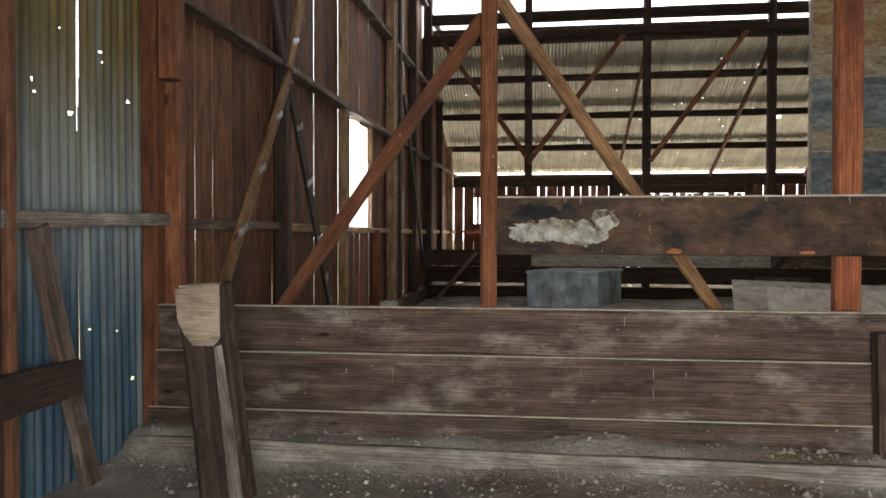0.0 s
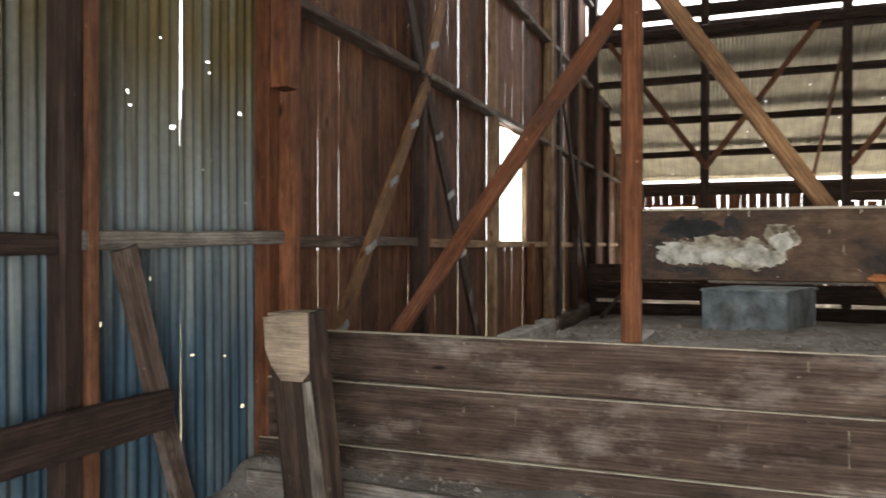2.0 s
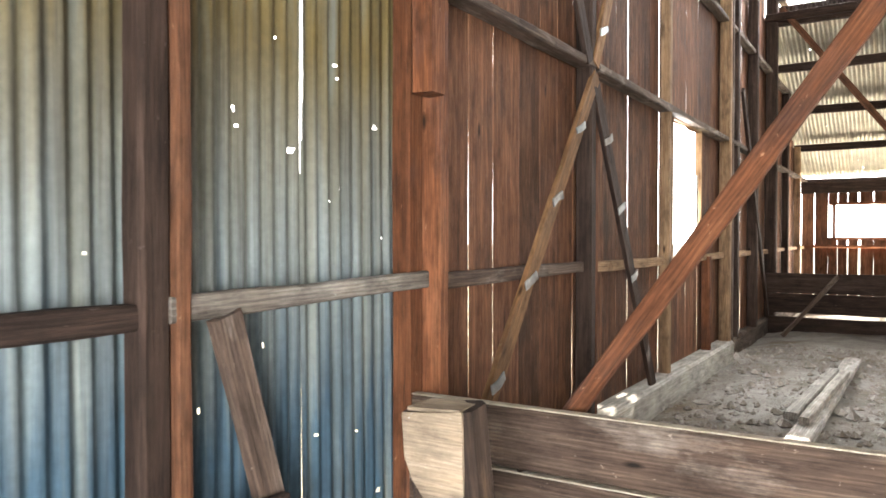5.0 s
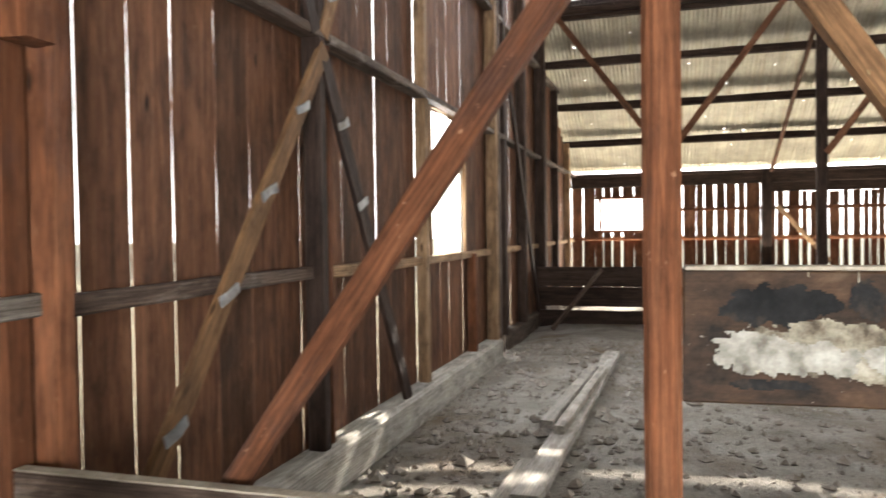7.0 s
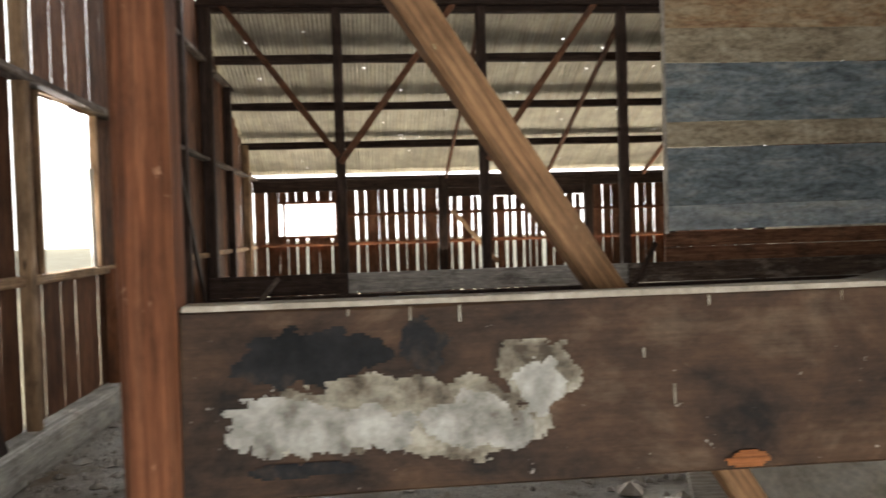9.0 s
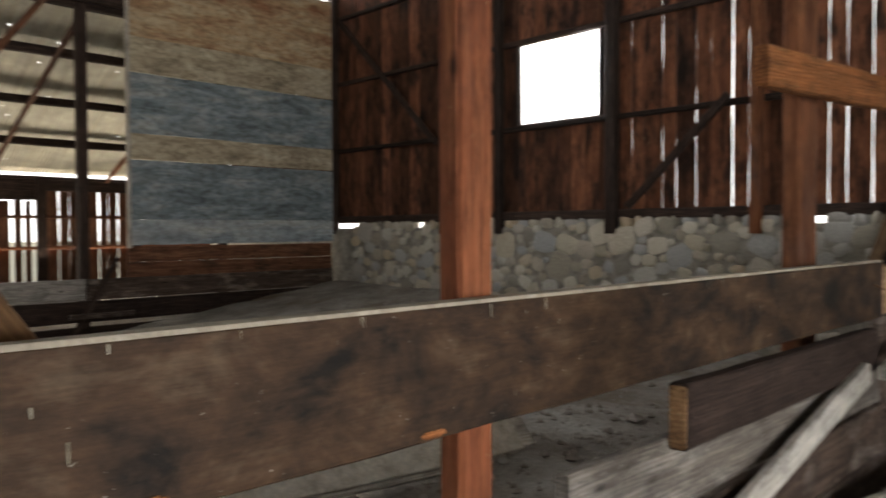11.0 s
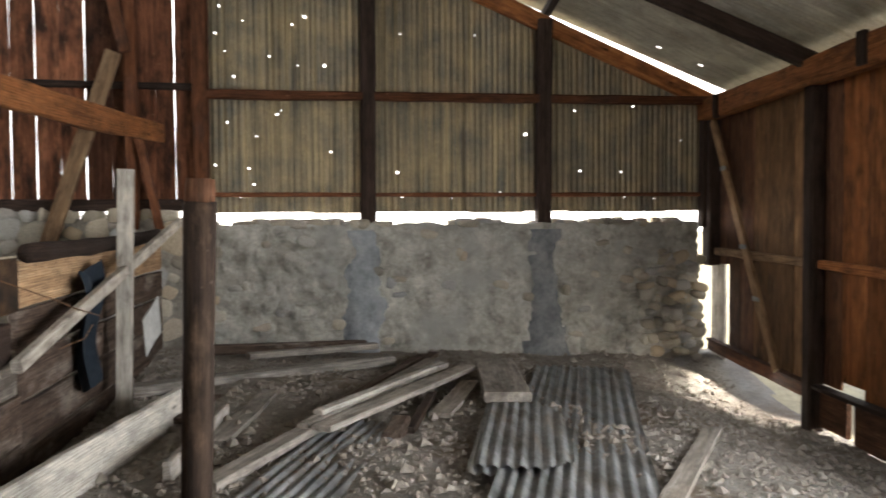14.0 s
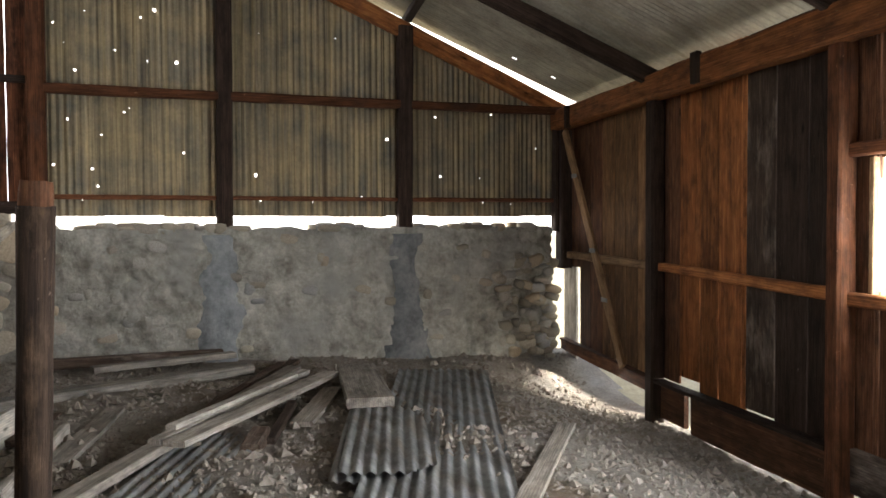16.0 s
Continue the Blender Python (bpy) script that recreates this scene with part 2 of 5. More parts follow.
M_FLOORIRON = sheet_metal("loose_grey_iron", (0.19, 0.2, 0.21), (0.31, 0.32, 0.33), None, (0.17, 0.13, 0.10), 0.5, 0.35, (1.6, 5, 5))
M_TUB = sheet_metal("blue_grey_tank", (0.22, 0.28, 0.31), (0.36, 0.40, 0.42), None, (0.15, 0.14, 0.12), 0.55, 0.2, (2, 2, 1.2))
M_DIRT = rough_mineral("dry_dung_and_dust", [(0.3, (0.17, 0.148, 0.124)), (0.5, (0.29, 0.262, 0.228)), (0.72, (0.43, 0.40, 0.36))], 1.6, 34, 1.0, 1.0, 0.04, (0.9, (0.155, 0.112, 0.076)))
M_MORTAR = rough_mineral("lime_mortar", [(0.30, (0.22, 0.205, 0.175)), (0.46, (0.42, 0.4, 0.35)), (0.64, (0.6, 0.58, 0.52))], 4.2, 19, 1.0, 0.95, 0.05, (1.3, (0.36, 0.35, 0.32)))
M_CEMENT = rough_mineral("grey_cement_smear", [(0.32, (0.17, 0.18, 0.19)), (0.5, (0.29, 0.305, 0.32)), (0.72, (0.42, 0.43, 0.43))], 3.5, 15, 0.7, 0.9, 0.03)
M_STONE = stone_mat("field_stone", [(0, (0.22, 0.205, 0.18)), (0.25, (0.42, 0.37, 0.29)), (0.5, (0.55, 0.5, 0.42)), (0.75, (0.34, 0.34, 0.34)), (1, (0.50, 0.40, 0.28))])
M_CEMENT_DARK = rough_mineral("dark_cement_smear", [(0.32, (0.11, 0.115, 0.12)), (0.5, (0.2, 0.205, 0.21)), (0.72, (0.31, 0.31, 0.3))], 4.5, 17, 0.8, 0.9, 0.03)
M_JOINT = rough_mineral("dark_earth_mortar", [(0.3, (0.14, 0.128, 0.108)), (0.5, (0.28, 0.258, 0.22)), (0.72, (0.42, 0.39, 0.34))], 5, 24, 1.0, 1.0, 0.03)
M_PLASTERPATCH = rough_mineral("peeling_white_paint", [(0.3, (0.42, 0.37, 0.29)), (0.5, (0.62, 0.58, 0.49)), (0.7, (0.74, 0.71, 0.63))], 6, 30, 0.3, 0.8, 0.01)
M_CLOTH = rough_mineral("dark_blue_cloth", [(0.3, (0.010, 0.014, 0.02)), (0.7, (0.025, 0.034, 0.046))], 3, 25, 0.4, 0.95, 0.02)
M_PAPER = rough_mineral("dirty_white_sheet", [(0.3, (0.45, 0.45, 0.44)), (0.7, (0.62, 0.62, 0.60))], 4, 20, 0.2, 0.7, 0.01)
M_DUST_LIGHT = rough_mineral("tan_dust_and_edge_light", [(0.3, (0.24, 0.2, 0.15)), (0.5, (0.36, 0.31, 0.24)), (0.72, (0.47, 0.42, 0.34))], 12, 60, 0.6, 1.0, 0.006)
M_CLOD = rough_mineral("dry_clods", [(0.3, (0.16, 0.135, 0.11)), (0.5, (0.28, 0.245, 0.21)), (0.75, (0.46, 0.43, 0.39))], 9, 40, 0.5, 1.0, 0.01)
M_LAND = rough_mineral("dry_grass_land", [(0.3, (0.34, 0.3, 0.2)), (0.55, (0.46, 0.41, 0.28)), (0.8, (0.54, 0.5, 0.37))], 0.6, 9, 0.4, 1.0, 0.03)
M_WIRE = surface("rusty_wire", 0.7, 0.6)[0]
M_WIRE.node_tree.nodes["Principled BSDF"].inputs["Base Color"].default_value = (0.16, 0.09, 0.05, 1)


# ---- builders ----
def attach(ob, parent):
    if parent is not None:
        ob.parent = parent
        ob.matrix_parent_inverse = parent.matrix_basis.inverted()
    return ob


def group(name, at=(0, 0, 0), label="", category="", kind="", family=""):
    ob = new(name)
    ob.location = at
    ob.matrix_basis = Matrix.Translation(at)
    return tagged(ob, label, category, family, kind)


def mesh_ob(name, verts, faces, mat, parent=None, m=None, label="", smooth=False):
    me = bpy.data.meshes.new(name)
    me.from_pydata(verts, [], faces)
    me.materials.append(mat)
    if smooth:
        me.polygons.foreach_set("use_smooth", [True] * len(me.polygons))
    ob = new(name, me)
    if m is not None:
        ob.matrix_basis = m
    attach(ob, parent)
    if label:
        tagged(ob, label)
    return ob


RNG = random.Random(7)


def along(p0, p1, up):
    """A frame with x along p0-p1, y near 'up' and its origin at p0."""
    p0, p1 = Vector(p0), Vector(p1)
    x = (p1 - p0).normalized()
    z = x.cross(Vector(up)).normalized()
    y = z.cross(x)
    return Matrix.Translation(p0) @ Matrix((x, y, z)).transposed().to_4x4(), (p1 - p0).length


def board(name, p0, p1, w, t, up, mat, parent=None, label="", jit=0.004, taper=1.0, chamfer=0.14, category="", family="", kind="", round_=False, warp=0.0):
    """A sawn board or pole from p0 to p1: w across (along 'up'), t thick, with worn, uneven edges."""
    m, length = along(p0, p1, up)
    n = max(2, min(14, int(length / 0.3)))
    c = min(w, t) * chamfer
    hw, ht = w / 2, t / 2
    if round_:
        ring = [(hw * math.cos(a), ht * math.sin(a)) for a in (i * math.tau / 12 for i in range(12))]
    else:
        ring = [(hw - c, ht), (hw, ht - c), (hw, -ht + c), (hw - c, -ht), (-hw + c, -ht), (-hw, -ht + c), (-hw, ht - c), (-hw + c, ht)]
    k = len(ring)
    bowy, bowz = RNG.uniform(-warp, warp), RNG.uniform(-warp, warp)
    verts, faces = [], []
    for i in range(n + 1):
        f = i / n
        s = 1 + (taper - 1) * f
        b = 4 * f * (1 - f)
        jw, jc = 1 + RNG.uniform(-jit, jit) / hw, RNG.uniform(-jit, jit) * 0.5
        for j, (y, z) in enumerate(ring):
            x = f * length + (RNG.uniform(-jit, jit) if i in (0, n) else 0)
            verts.append((x, y * s * jw + jc + bowy * b, z * s + bowz * b + RNG.uniform(-jit, jit) * 0.3))
    for i in range(n):
        for j in range(k):
            a, b2 = i * k + j, i * k + (j + 1) % k
            faces.append((a, b2, b2 + k, a + k))
    faces.append(tuple(range(k - 1, -1, -1)))
    faces.append(tuple(n * k + j for j in range(k)))
    ob = mesh_ob(name, verts, [f[::-1] for f in faces], mat, parent, m, label, smooth=round_)
    if category or kind:
        tagged(ob, label, category, family, kind)
    return ob


def iron(name, origin, u, v, width, length, mat, parent=None, label="", pitch=0.072, amp=0.009, holes=(), rows=None, curl=0.0, bends=0.0, cut=None, step=8):
    """A corrugated sheet: ridges run along v, waves across u; round holes are left open."""
    u, v = Vector(u).normalized(), Vector(v).normalized()
    w = u.cross(v).normalized()
    cols = max(4, int(width / pitch * step))
    rows = rows or max(3, int(length / 0.35))
    us = np.linspace(0, width, cols + 1)
    vs = np.linspace(0, length, rows + 1)
    U, V = np.meshgrid(us, vs)
    Z = amp * np.sin(U / pitch * math.tau)
    if curl:
        Z = Z + curl * (V / length) ** 2 + bends * np.sin(V * 2.1 + 0.6) + curl * 0.4 * (U / width) ** 3
    elif bends:
        Z = Z + bends * (np.sin(V * 1.7 + 1.1) + 0.6 * np.sin(U * 2.3 + 0.4))
    verts = np.stack([U, V, Z], -1).reshape(-1, 3)
    idx = np.arange((rows + 1) * (cols + 1)).reshape(rows + 1, cols + 1)
    quads = np.stack([idx[:-1, :-1], idx[:-1, 1:], idx[1:, 1:], idx[1:, :-1]], -1).reshape(-1, 4)
    cu = (U[:-1, :-1] + U[1:, 1:]).ravel() / 2
    cv = (V[:-1, :-1] + V[1:, 1:]).ravel() / 2
    keep = np.ones(len(quads), bool)
    for hu, hv, r in holes:
        keep &= (cu - hu) ** 2 + (cv - hv) ** 2 > r * r
    if cut is not None:
        keep &= cut(cu, cv)
    m = Matrix((u, v, w)).transposed().to_4x4()
    m.translation = Vector(origin)
    return mesh_ob(name, verts.tolist(), quads[keep].tolist(), mat, parent, m, label, smooth=True)


def lump(name, at, size, mat, parent=None, seed=0, turn=0.0, label="", shared={}):
    """A rough stone; alike stones share one of a dozen meshes."""
    key = (seed % 14, mat.name)
    if key not in shared:
        bm = bmesh.new()
        bmesh.ops.create_icosphere(bm, subdivisions=2, radius=1.0)
        for vtx in bm.verts:
            d = noise.noise(vtx.co * 1.1 + Vector((seed * 3.7, 0, 0))) * 0.42 + noise.noise(vtx.co * 2.6 + Vector((0, seed * 2.1, 0))) * 0.13
            q = vtx.co * (1 + d)
            vtx.co = Vector([math.copysign(min(abs(a), 0.74), a) for a in q])
        me = bpy.data.meshes.new(name)
        bm.to_mesh(me)
        bm.free()
        me.materials.append(mat)
        me.polygons.foreach_set("use_smooth", [True] * len(me.polygons))
        shared[key] = me
    ob = new(name, shared[key])
    ob.matrix_basis = Matrix.Translation(at) @ Matrix.Rotation(turn, 4, 'X') @ Matrix.Diagonal((*size, 1))
    attach(ob, parent)
    if label:
        tagged(ob, label)
    return ob


# ---- plan ----
XW, XE = -2.1, 9.3           # west and east gable walls, inner faces
YF = 15.5                    # far eave wall
SKEW = radians(8.7)          # the near eave wall stands askew
NC = Vector((9.3, -6.9, 0))
NU = Vector((-math.cos(SKEW), math.sin(SKEW), 0))
NIN = Vector((math.sin(SKEW), math.cos(SKEW), 0))


def near(s, z, d=0.0):
    """A point of the near wall: s metres from the east corner, d metres inwards."""
    p = NC + NU * (1.03 * s) + NIN * d
    return (p.x, p.y, z)


def near_y(x):
    return NC.y + (NC.x - x) * math.tan(SKEW)


def roof_z(x, y):
    if y < 0:
        return 3.42 + 0.42 * (y - near_y(x)) * math.cos(SKEW)
    if y > 10.5:
        return 3.0 + 0.46 * (YF - y)
    return 6.7 + 0.4 * (5.25 - abs(y - 5.25))


def smooth(f):
    f = max(0.0, min(1.0, f))
    return f * f * (3 - 2 * f)


def ground_z(x, y):
    z = 0.05 + 0.03 * noise.noise(Vector((x * 0.5, y * 0.5, 0)))
    inside = XW < x < XE and near_y(x) < y < YF
    east = smooth((x - 2.5) / 3)
    off = y - near_y(x)
    # the floor falls away under the east end of the near wall
    z -= 0.36 * smooth((x - 3.2) / 1.6) * smooth((9.3 - x) / 1.8) * smooth((1.9 - off) / 1.6)
    if inside:
        z += 0.035 * noise.noise(Vector((x * 1.6, y * 1.6, 3))) + 0.014 * noise.noise(Vector((x * 6, y * 6, 7)))
        if x < 2.6:
            # dust heaped behind the plank at the foot of the fence
            z += (0.125 + 0.05 * noise.noise(Vector((x * 2.2, 0, 9)))) * smooth((y + 0.37) / 0.12) * smooth((0.35 - y) / 0.3)
        z += 0.12 * east * (1 if y < 0.5 else 0.8)
        z += 0.06 * smooth((x - 3.8) / 0.8) * smooth((8.6 - x) / 0.8) * smooth((y + 4.6) / 0.8) * smooth((-0.6 - y) / 0.6)
        if y < 0:
            z += 0.055 * (y + 3.2) * smooth((x - 6) / 3)
        z += 0.08 * math.exp(-((x - XE) / 0.6) ** 2)
        z += 0.5 * smooth((x - 4.2) / 5) * smooth((y - 3) / 4)
        if y > 0.4:
            z += 0.06 - 0.08 * math.exp(-((x - XW) / 0.5) ** 2)
    return z


# ---- ground ----
def build_ground():
    xs = np.concatenate([[-900, -300, -90, -30, -12, -6, -3.5], np.arange(-2.6, 10.01, 0.09), [12, 16, 30, 90, 300, 900]])
    ys = np.concatenate([[-900, -300, -90, -30, -15, -10], np.arange(-8.0, 16.01, 0.09), [18, 24, 40, 90, 300, 900]])
    verts = [(x, y, ground_z(x, y)) for y in ys for x in xs]
    nx = len(xs)
    faces = [(j * nx + i, j * nx + i + 1, (j + 1) * nx + i + 1, (j + 1) * nx + i) for j in range(len(ys) - 1) for i in range(nx - 1)]
    ob = mesh_ob("ground", verts, faces, M_DIRT, smooth=True)
    ob.data.materials.append(M_LAND)
    slots = []
    for j in range(len(ys) - 1):
        for i in range(nx - 1):
            cx, cy = (xs[i] + xs[i + 1]) / 2, (ys[j] + ys[j + 1]) / 2
            slots.append(0 if XW - 0.3 < cx < XE + 0.3 and near_y(cx) - 0.25 < cy < YF + 0.2 else 1)
    ob.data.polygons.foreach_set("material_index", slots)
    tagged(ob, "uneven dusty dirt and dung floor of the barn", "ground", kind="structure")


build_ground()


def build_backdrop():
    """Added glowing ring, all round, that whitens the sky seen in the openings."""
    mat = bpy.data.materials.new("backdrop_glow")
    mat.use_nodes = True
    nt = mat.node_tree
    nt.nodes.clear()
    em = nt.nodes.new("ShaderNodeEmission")
    em.inputs[0].default_value, em.inputs[1].default_value = (1.0, 0.97, 0.92, 1), 1.5
    out = nt.nodes.new("ShaderNodeOutputMaterial")
    nt.links.new(em.outputs[0], out.inputs[0])
    n, r, h = 48, 160.0, 96.0
    ring = [(r * math.cos(i * math.tau / n), r * math.sin(i * math.tau / n)) for i in range(n)]
    verts = [(x, y, 0.0) for x, y in ring] + [(x, y, h) for x, y in ring]
    faces = [(i, n + i, n + (i + 1) % n, (i + 1) % n) for i in range(n)]
    tagged(mesh_ob("backdrop", verts, faces, mat), "pale glowing ring standing in for the overbright sky", "backdrop", kind="structure")


build_backdrop()


def build_clods():
    """Clods and pebbles strewn over the floor."""
    rng = random.Random(3)
    verts, faces = [], []
    base = [(1, 0, 0), (-1, 0, 0), (0, 1, 0), (0, -1, 0), (0, 0, 1), (0, 0, -1)]
    tri = [(0, 2, 4), (2, 1, 4), (1, 3, 4), (3, 0, 4), (2, 0, 5), (1, 2, 5), (3, 1, 5), (0, 3, 5)]
    for _ in range(44000):
        x = rng.uniform(XW + 0.05, XE - 0.1)
        y = rng.uniform(near_y(x) + 0.1, 8.5)
        if rng.random() < 0.35:
            x = rng.uniform(3.0, XE - 0.2)
            y = rng.uniform(near_y(x) + 0.1, -0.2)
        elif rng.random() < 0.2:
            y = rng.gauss(-0.25, 0.25)
        r = min(0.04, 0.004 + rng.expovariate(1 / 0.0055))
        r *= 2.2 if y > 0.4 and (x < 0.3 or 1.5 < x < 6) else (1.5 if y > 0.4 or x > 3 else 0.7)
        z = ground_z(x, y)
        k, a = len(verts), rng.uniform(0, 6.3)
        for bx, by, bz in base:
            q = r * rng.uniform(0.6, 1.3)
            verts.append((x + q * (bx * math.cos(a) - by * math.sin(a)), y + q * (bx * math.sin(a) + by * math.cos(a)), z + r * 0.25 + q * bz * 0.75))
        faces += [(k + p, k + q2, k + s) for p, q2, s in tri]
    ob = mesh_ob("floor_clods", verts, faces, M_CLOD)
    tagged(ob, "loose clods and pebbles strewn over the dirt floor", "clods", kind="stuff")


build_clods()


# ---- west gable wall ----
WIN_W = (4.66, 5.84, 1.43, 2.82)


def build_wall_west():
    wall = group("wall_west", (XW, 5, 0), "tall gable wall of brown vertical boards with daylight in the joints", "wall", "structure")
    rng = random.Random(11)
    y = 0.03
    while y < YF - 0.1:
        w = rng.uniform(0.27, 0.34)
        gap = rng.choice((0.005, 0.007, 0.008, 0.010)) if y < 2.6 else rng.choice((0.010, 0.016, 0.022, 0.03))
        y1 = min(y + w, YF)
        if y < WIN_W[1] - 0.1 and y1 > WIN_W[0] + 0.1 and y1 < WIN_W[1] + 0.3:
            if y < WIN_W[0]:
                y1 = WIN_W[0]
            if y1 > WIN_W[1]:
                y1 = WIN_W[1]
        spans = [(0.29, roof_z(XW, (y + y1) / 2) - 0.05)]
        if y >= WIN_W[0] - 0.02 and y1 <= WIN_W[1] + 0.02:
            spans = [(0.29, WIN_W[2]), (WIN_W[3], spans[0][1])]
        yc = (y + y1) / 2
        for z0, z1 in spans:
            z0 += rng.uniform(-0.02, 0.03)
            lean = rng.uniform(-0.004, 0.004)
            board("plank", (XW - 0.013, yc, z0), (XW - 0.013, yc + lean, z1), y1 - y, 0.005, (0, 1, 0), M_BARN, wall, jit=0.0025)
        y = y1 + gap
    # girts, the upper two wide enough to show their undersides
    for z, t, d in ((1.40, 0.075, 0.07), (2.86, 0.06, 0.13), (4.35, 0.06, 0.12), (5.9, 0.06, 0.12)):
        y0 = 0.14
        for y1 in (2.3, 6.9, 11.2, YF):
            if roof_z(XW, min(y1, 10.4)) > z:
                board("girt", (XW + d / 2, y0, z), (XW + d / 2, y1 - 0.01, z + rng.uniform(-0.015, 0.015)), t, d, (0, 0, 1), M_TAN if z < 2 and y0 > 2 else M_FENCE, wall, jit=0.004, warp=0.006)
            y0 = y1
    for yy, w, d, mat, top in ((2.19, 0.11, 0.12, M_DARK, 6.5), (2.34, 0.05, 0.09, M_RED, 6.5), (4.30, 0.09, 0.1, M_TAN, 6.8),
                               (6.02, 0.10, 0.10, M_RED, 1.4), (6.95, 0.10, 0.14, M_TAN, 6.8), (7.2, 0.08, 0.12, M_FENCE, 6.8), (7.55, 0.12, 0.12, M_DARK, 6.8),
                               (8.9, 0.13, 0.14, M_DARK, 6.8), (10.5, 0.18, 0.18, M_DARK, 6.7), (12.4, 0.12, 0.12, M_DARK, 4.3), (14.2, 0.12, 0.12, M_TAN, 3.5)):
        board("stud", (XW + d / 2 + 0.005, yy, 0.3), (XW + d / 2 + 0.005, yy, top), w, d, (0, 1, 0), mat, wall, jit=0.004)
    bx = XW + 0.12
    strapped = board("brace", (bx, 0.36, 0.40), (bx, 2.22, 2.78), 0.12, 0.035, (0, 1, 0), M_BROWN, wall, "tan diagonal board with bent tin straps")
    blackish = board("brace", (bx, 3.68, 0.30), (bx, 2.20, 2.74), 0.13, 0.035, (0, 1, 0), M_DARK, wall, "blackish diagonal board with tin straps")
    upper = board("brace", (bx, 2.20, 2.86), (bx, 2.95, 4.30), 0.12, 0.035, (0, 1, 0), M_BROWN, wall)
    board("brace", (bx, 2.10, 2.86), (bx, 1.30, 4.30), 0.12, 0.035, (0, 1, 0), M_DARK, wall)
    board("brace", (XW + 0.14, 9.9, 0.4), (XW + 0.14, 7.7, 3.6), 0.13, 0.04, (0, 1, 0), M_DARK, wall)

    # pale tin straps, added where the braces show highlights
    def strap(z, foot, head, parent):
        yy = foot[0] + (head[0] - foot[0]) * (z - foot[1]) / (head[1] - foot[1])
        board("strap", (bx + 0.025, yy - 0.075, z - 0.02), (bx + 0.025, yy + 0.075, z + 0.04), 0.05, 0.010, (0, 0, 1), M_FLOORIRON, parent, "bent tin strap", warp=0.01)
    for z in (0.82, 1.36, 1.86, 2.36):
        strap(z, (0.36, 0.40), (2.22, 2.78), strapped)
    for z in (1.30, 1.84, 2.34):
        strap(z, (3.68, 0.30), (2.20, 2.74), blackish)
    for z in (3.12, 3.7):
        strap(z, (2.20, 2.86), (2.95, 4.30), upper)
    # window lining
    y0, y1, z0, z1 = WIN_W
    win = group("window_1", (XW, (y0 + y1) / 2, z0), "unglazed window opening in the gable wall, glaring with daylight", "window", "structure")
    for p0, p1, up in (((XW, y0 - 0.012, z0), (XW, y0 - 0.012, z1), (0, 1, 0)), ((XW, y1 + 0.016, z0), (XW, y1 + 0.016, z1), (0, 1, 0)),
                       ((XW, y0, z0 - 0.012), (XW, y1, z0 - 0.012), (0, 0, 1)), ((XW, y0, z1 + 0.012), (XW, y1, z1 + 0.012), (0, 0, 1))):
        board("window_frame", p0, p1, 0.024, 0.07, up, M_TAN, win)
    # the pale colour stands for sun on the slat
    board("broken_slat", (XW, y1 - 0.06, z0), (XW, y1 - 0.09, z1 - 0.5), 0.09, 0.02, (0, 1, 0), M_PALE, win, "broken slat coloured pale as if sunlit")
    # curb
    curb = board("foundation_curb", (XW + 0.06, 0.25, 0.17), (XW + 0.06, 7.05, 0.17), 0.30, 0.22, (0, 0, 1), M_PALE, None, "pale limed foundation beam along the foot of the gable wall", 0.002, category="curb", kind="structure")
    board("foundation_curb", (XW, 7.6, 0.14), (XW, YF, 0.14), 0.30, 0.16, (0, 0, 1), M_FENCE, None, "dark foundation beam along the foot of the gable wall", 0.006, category="curb", kind="structure")


build_wall_west()


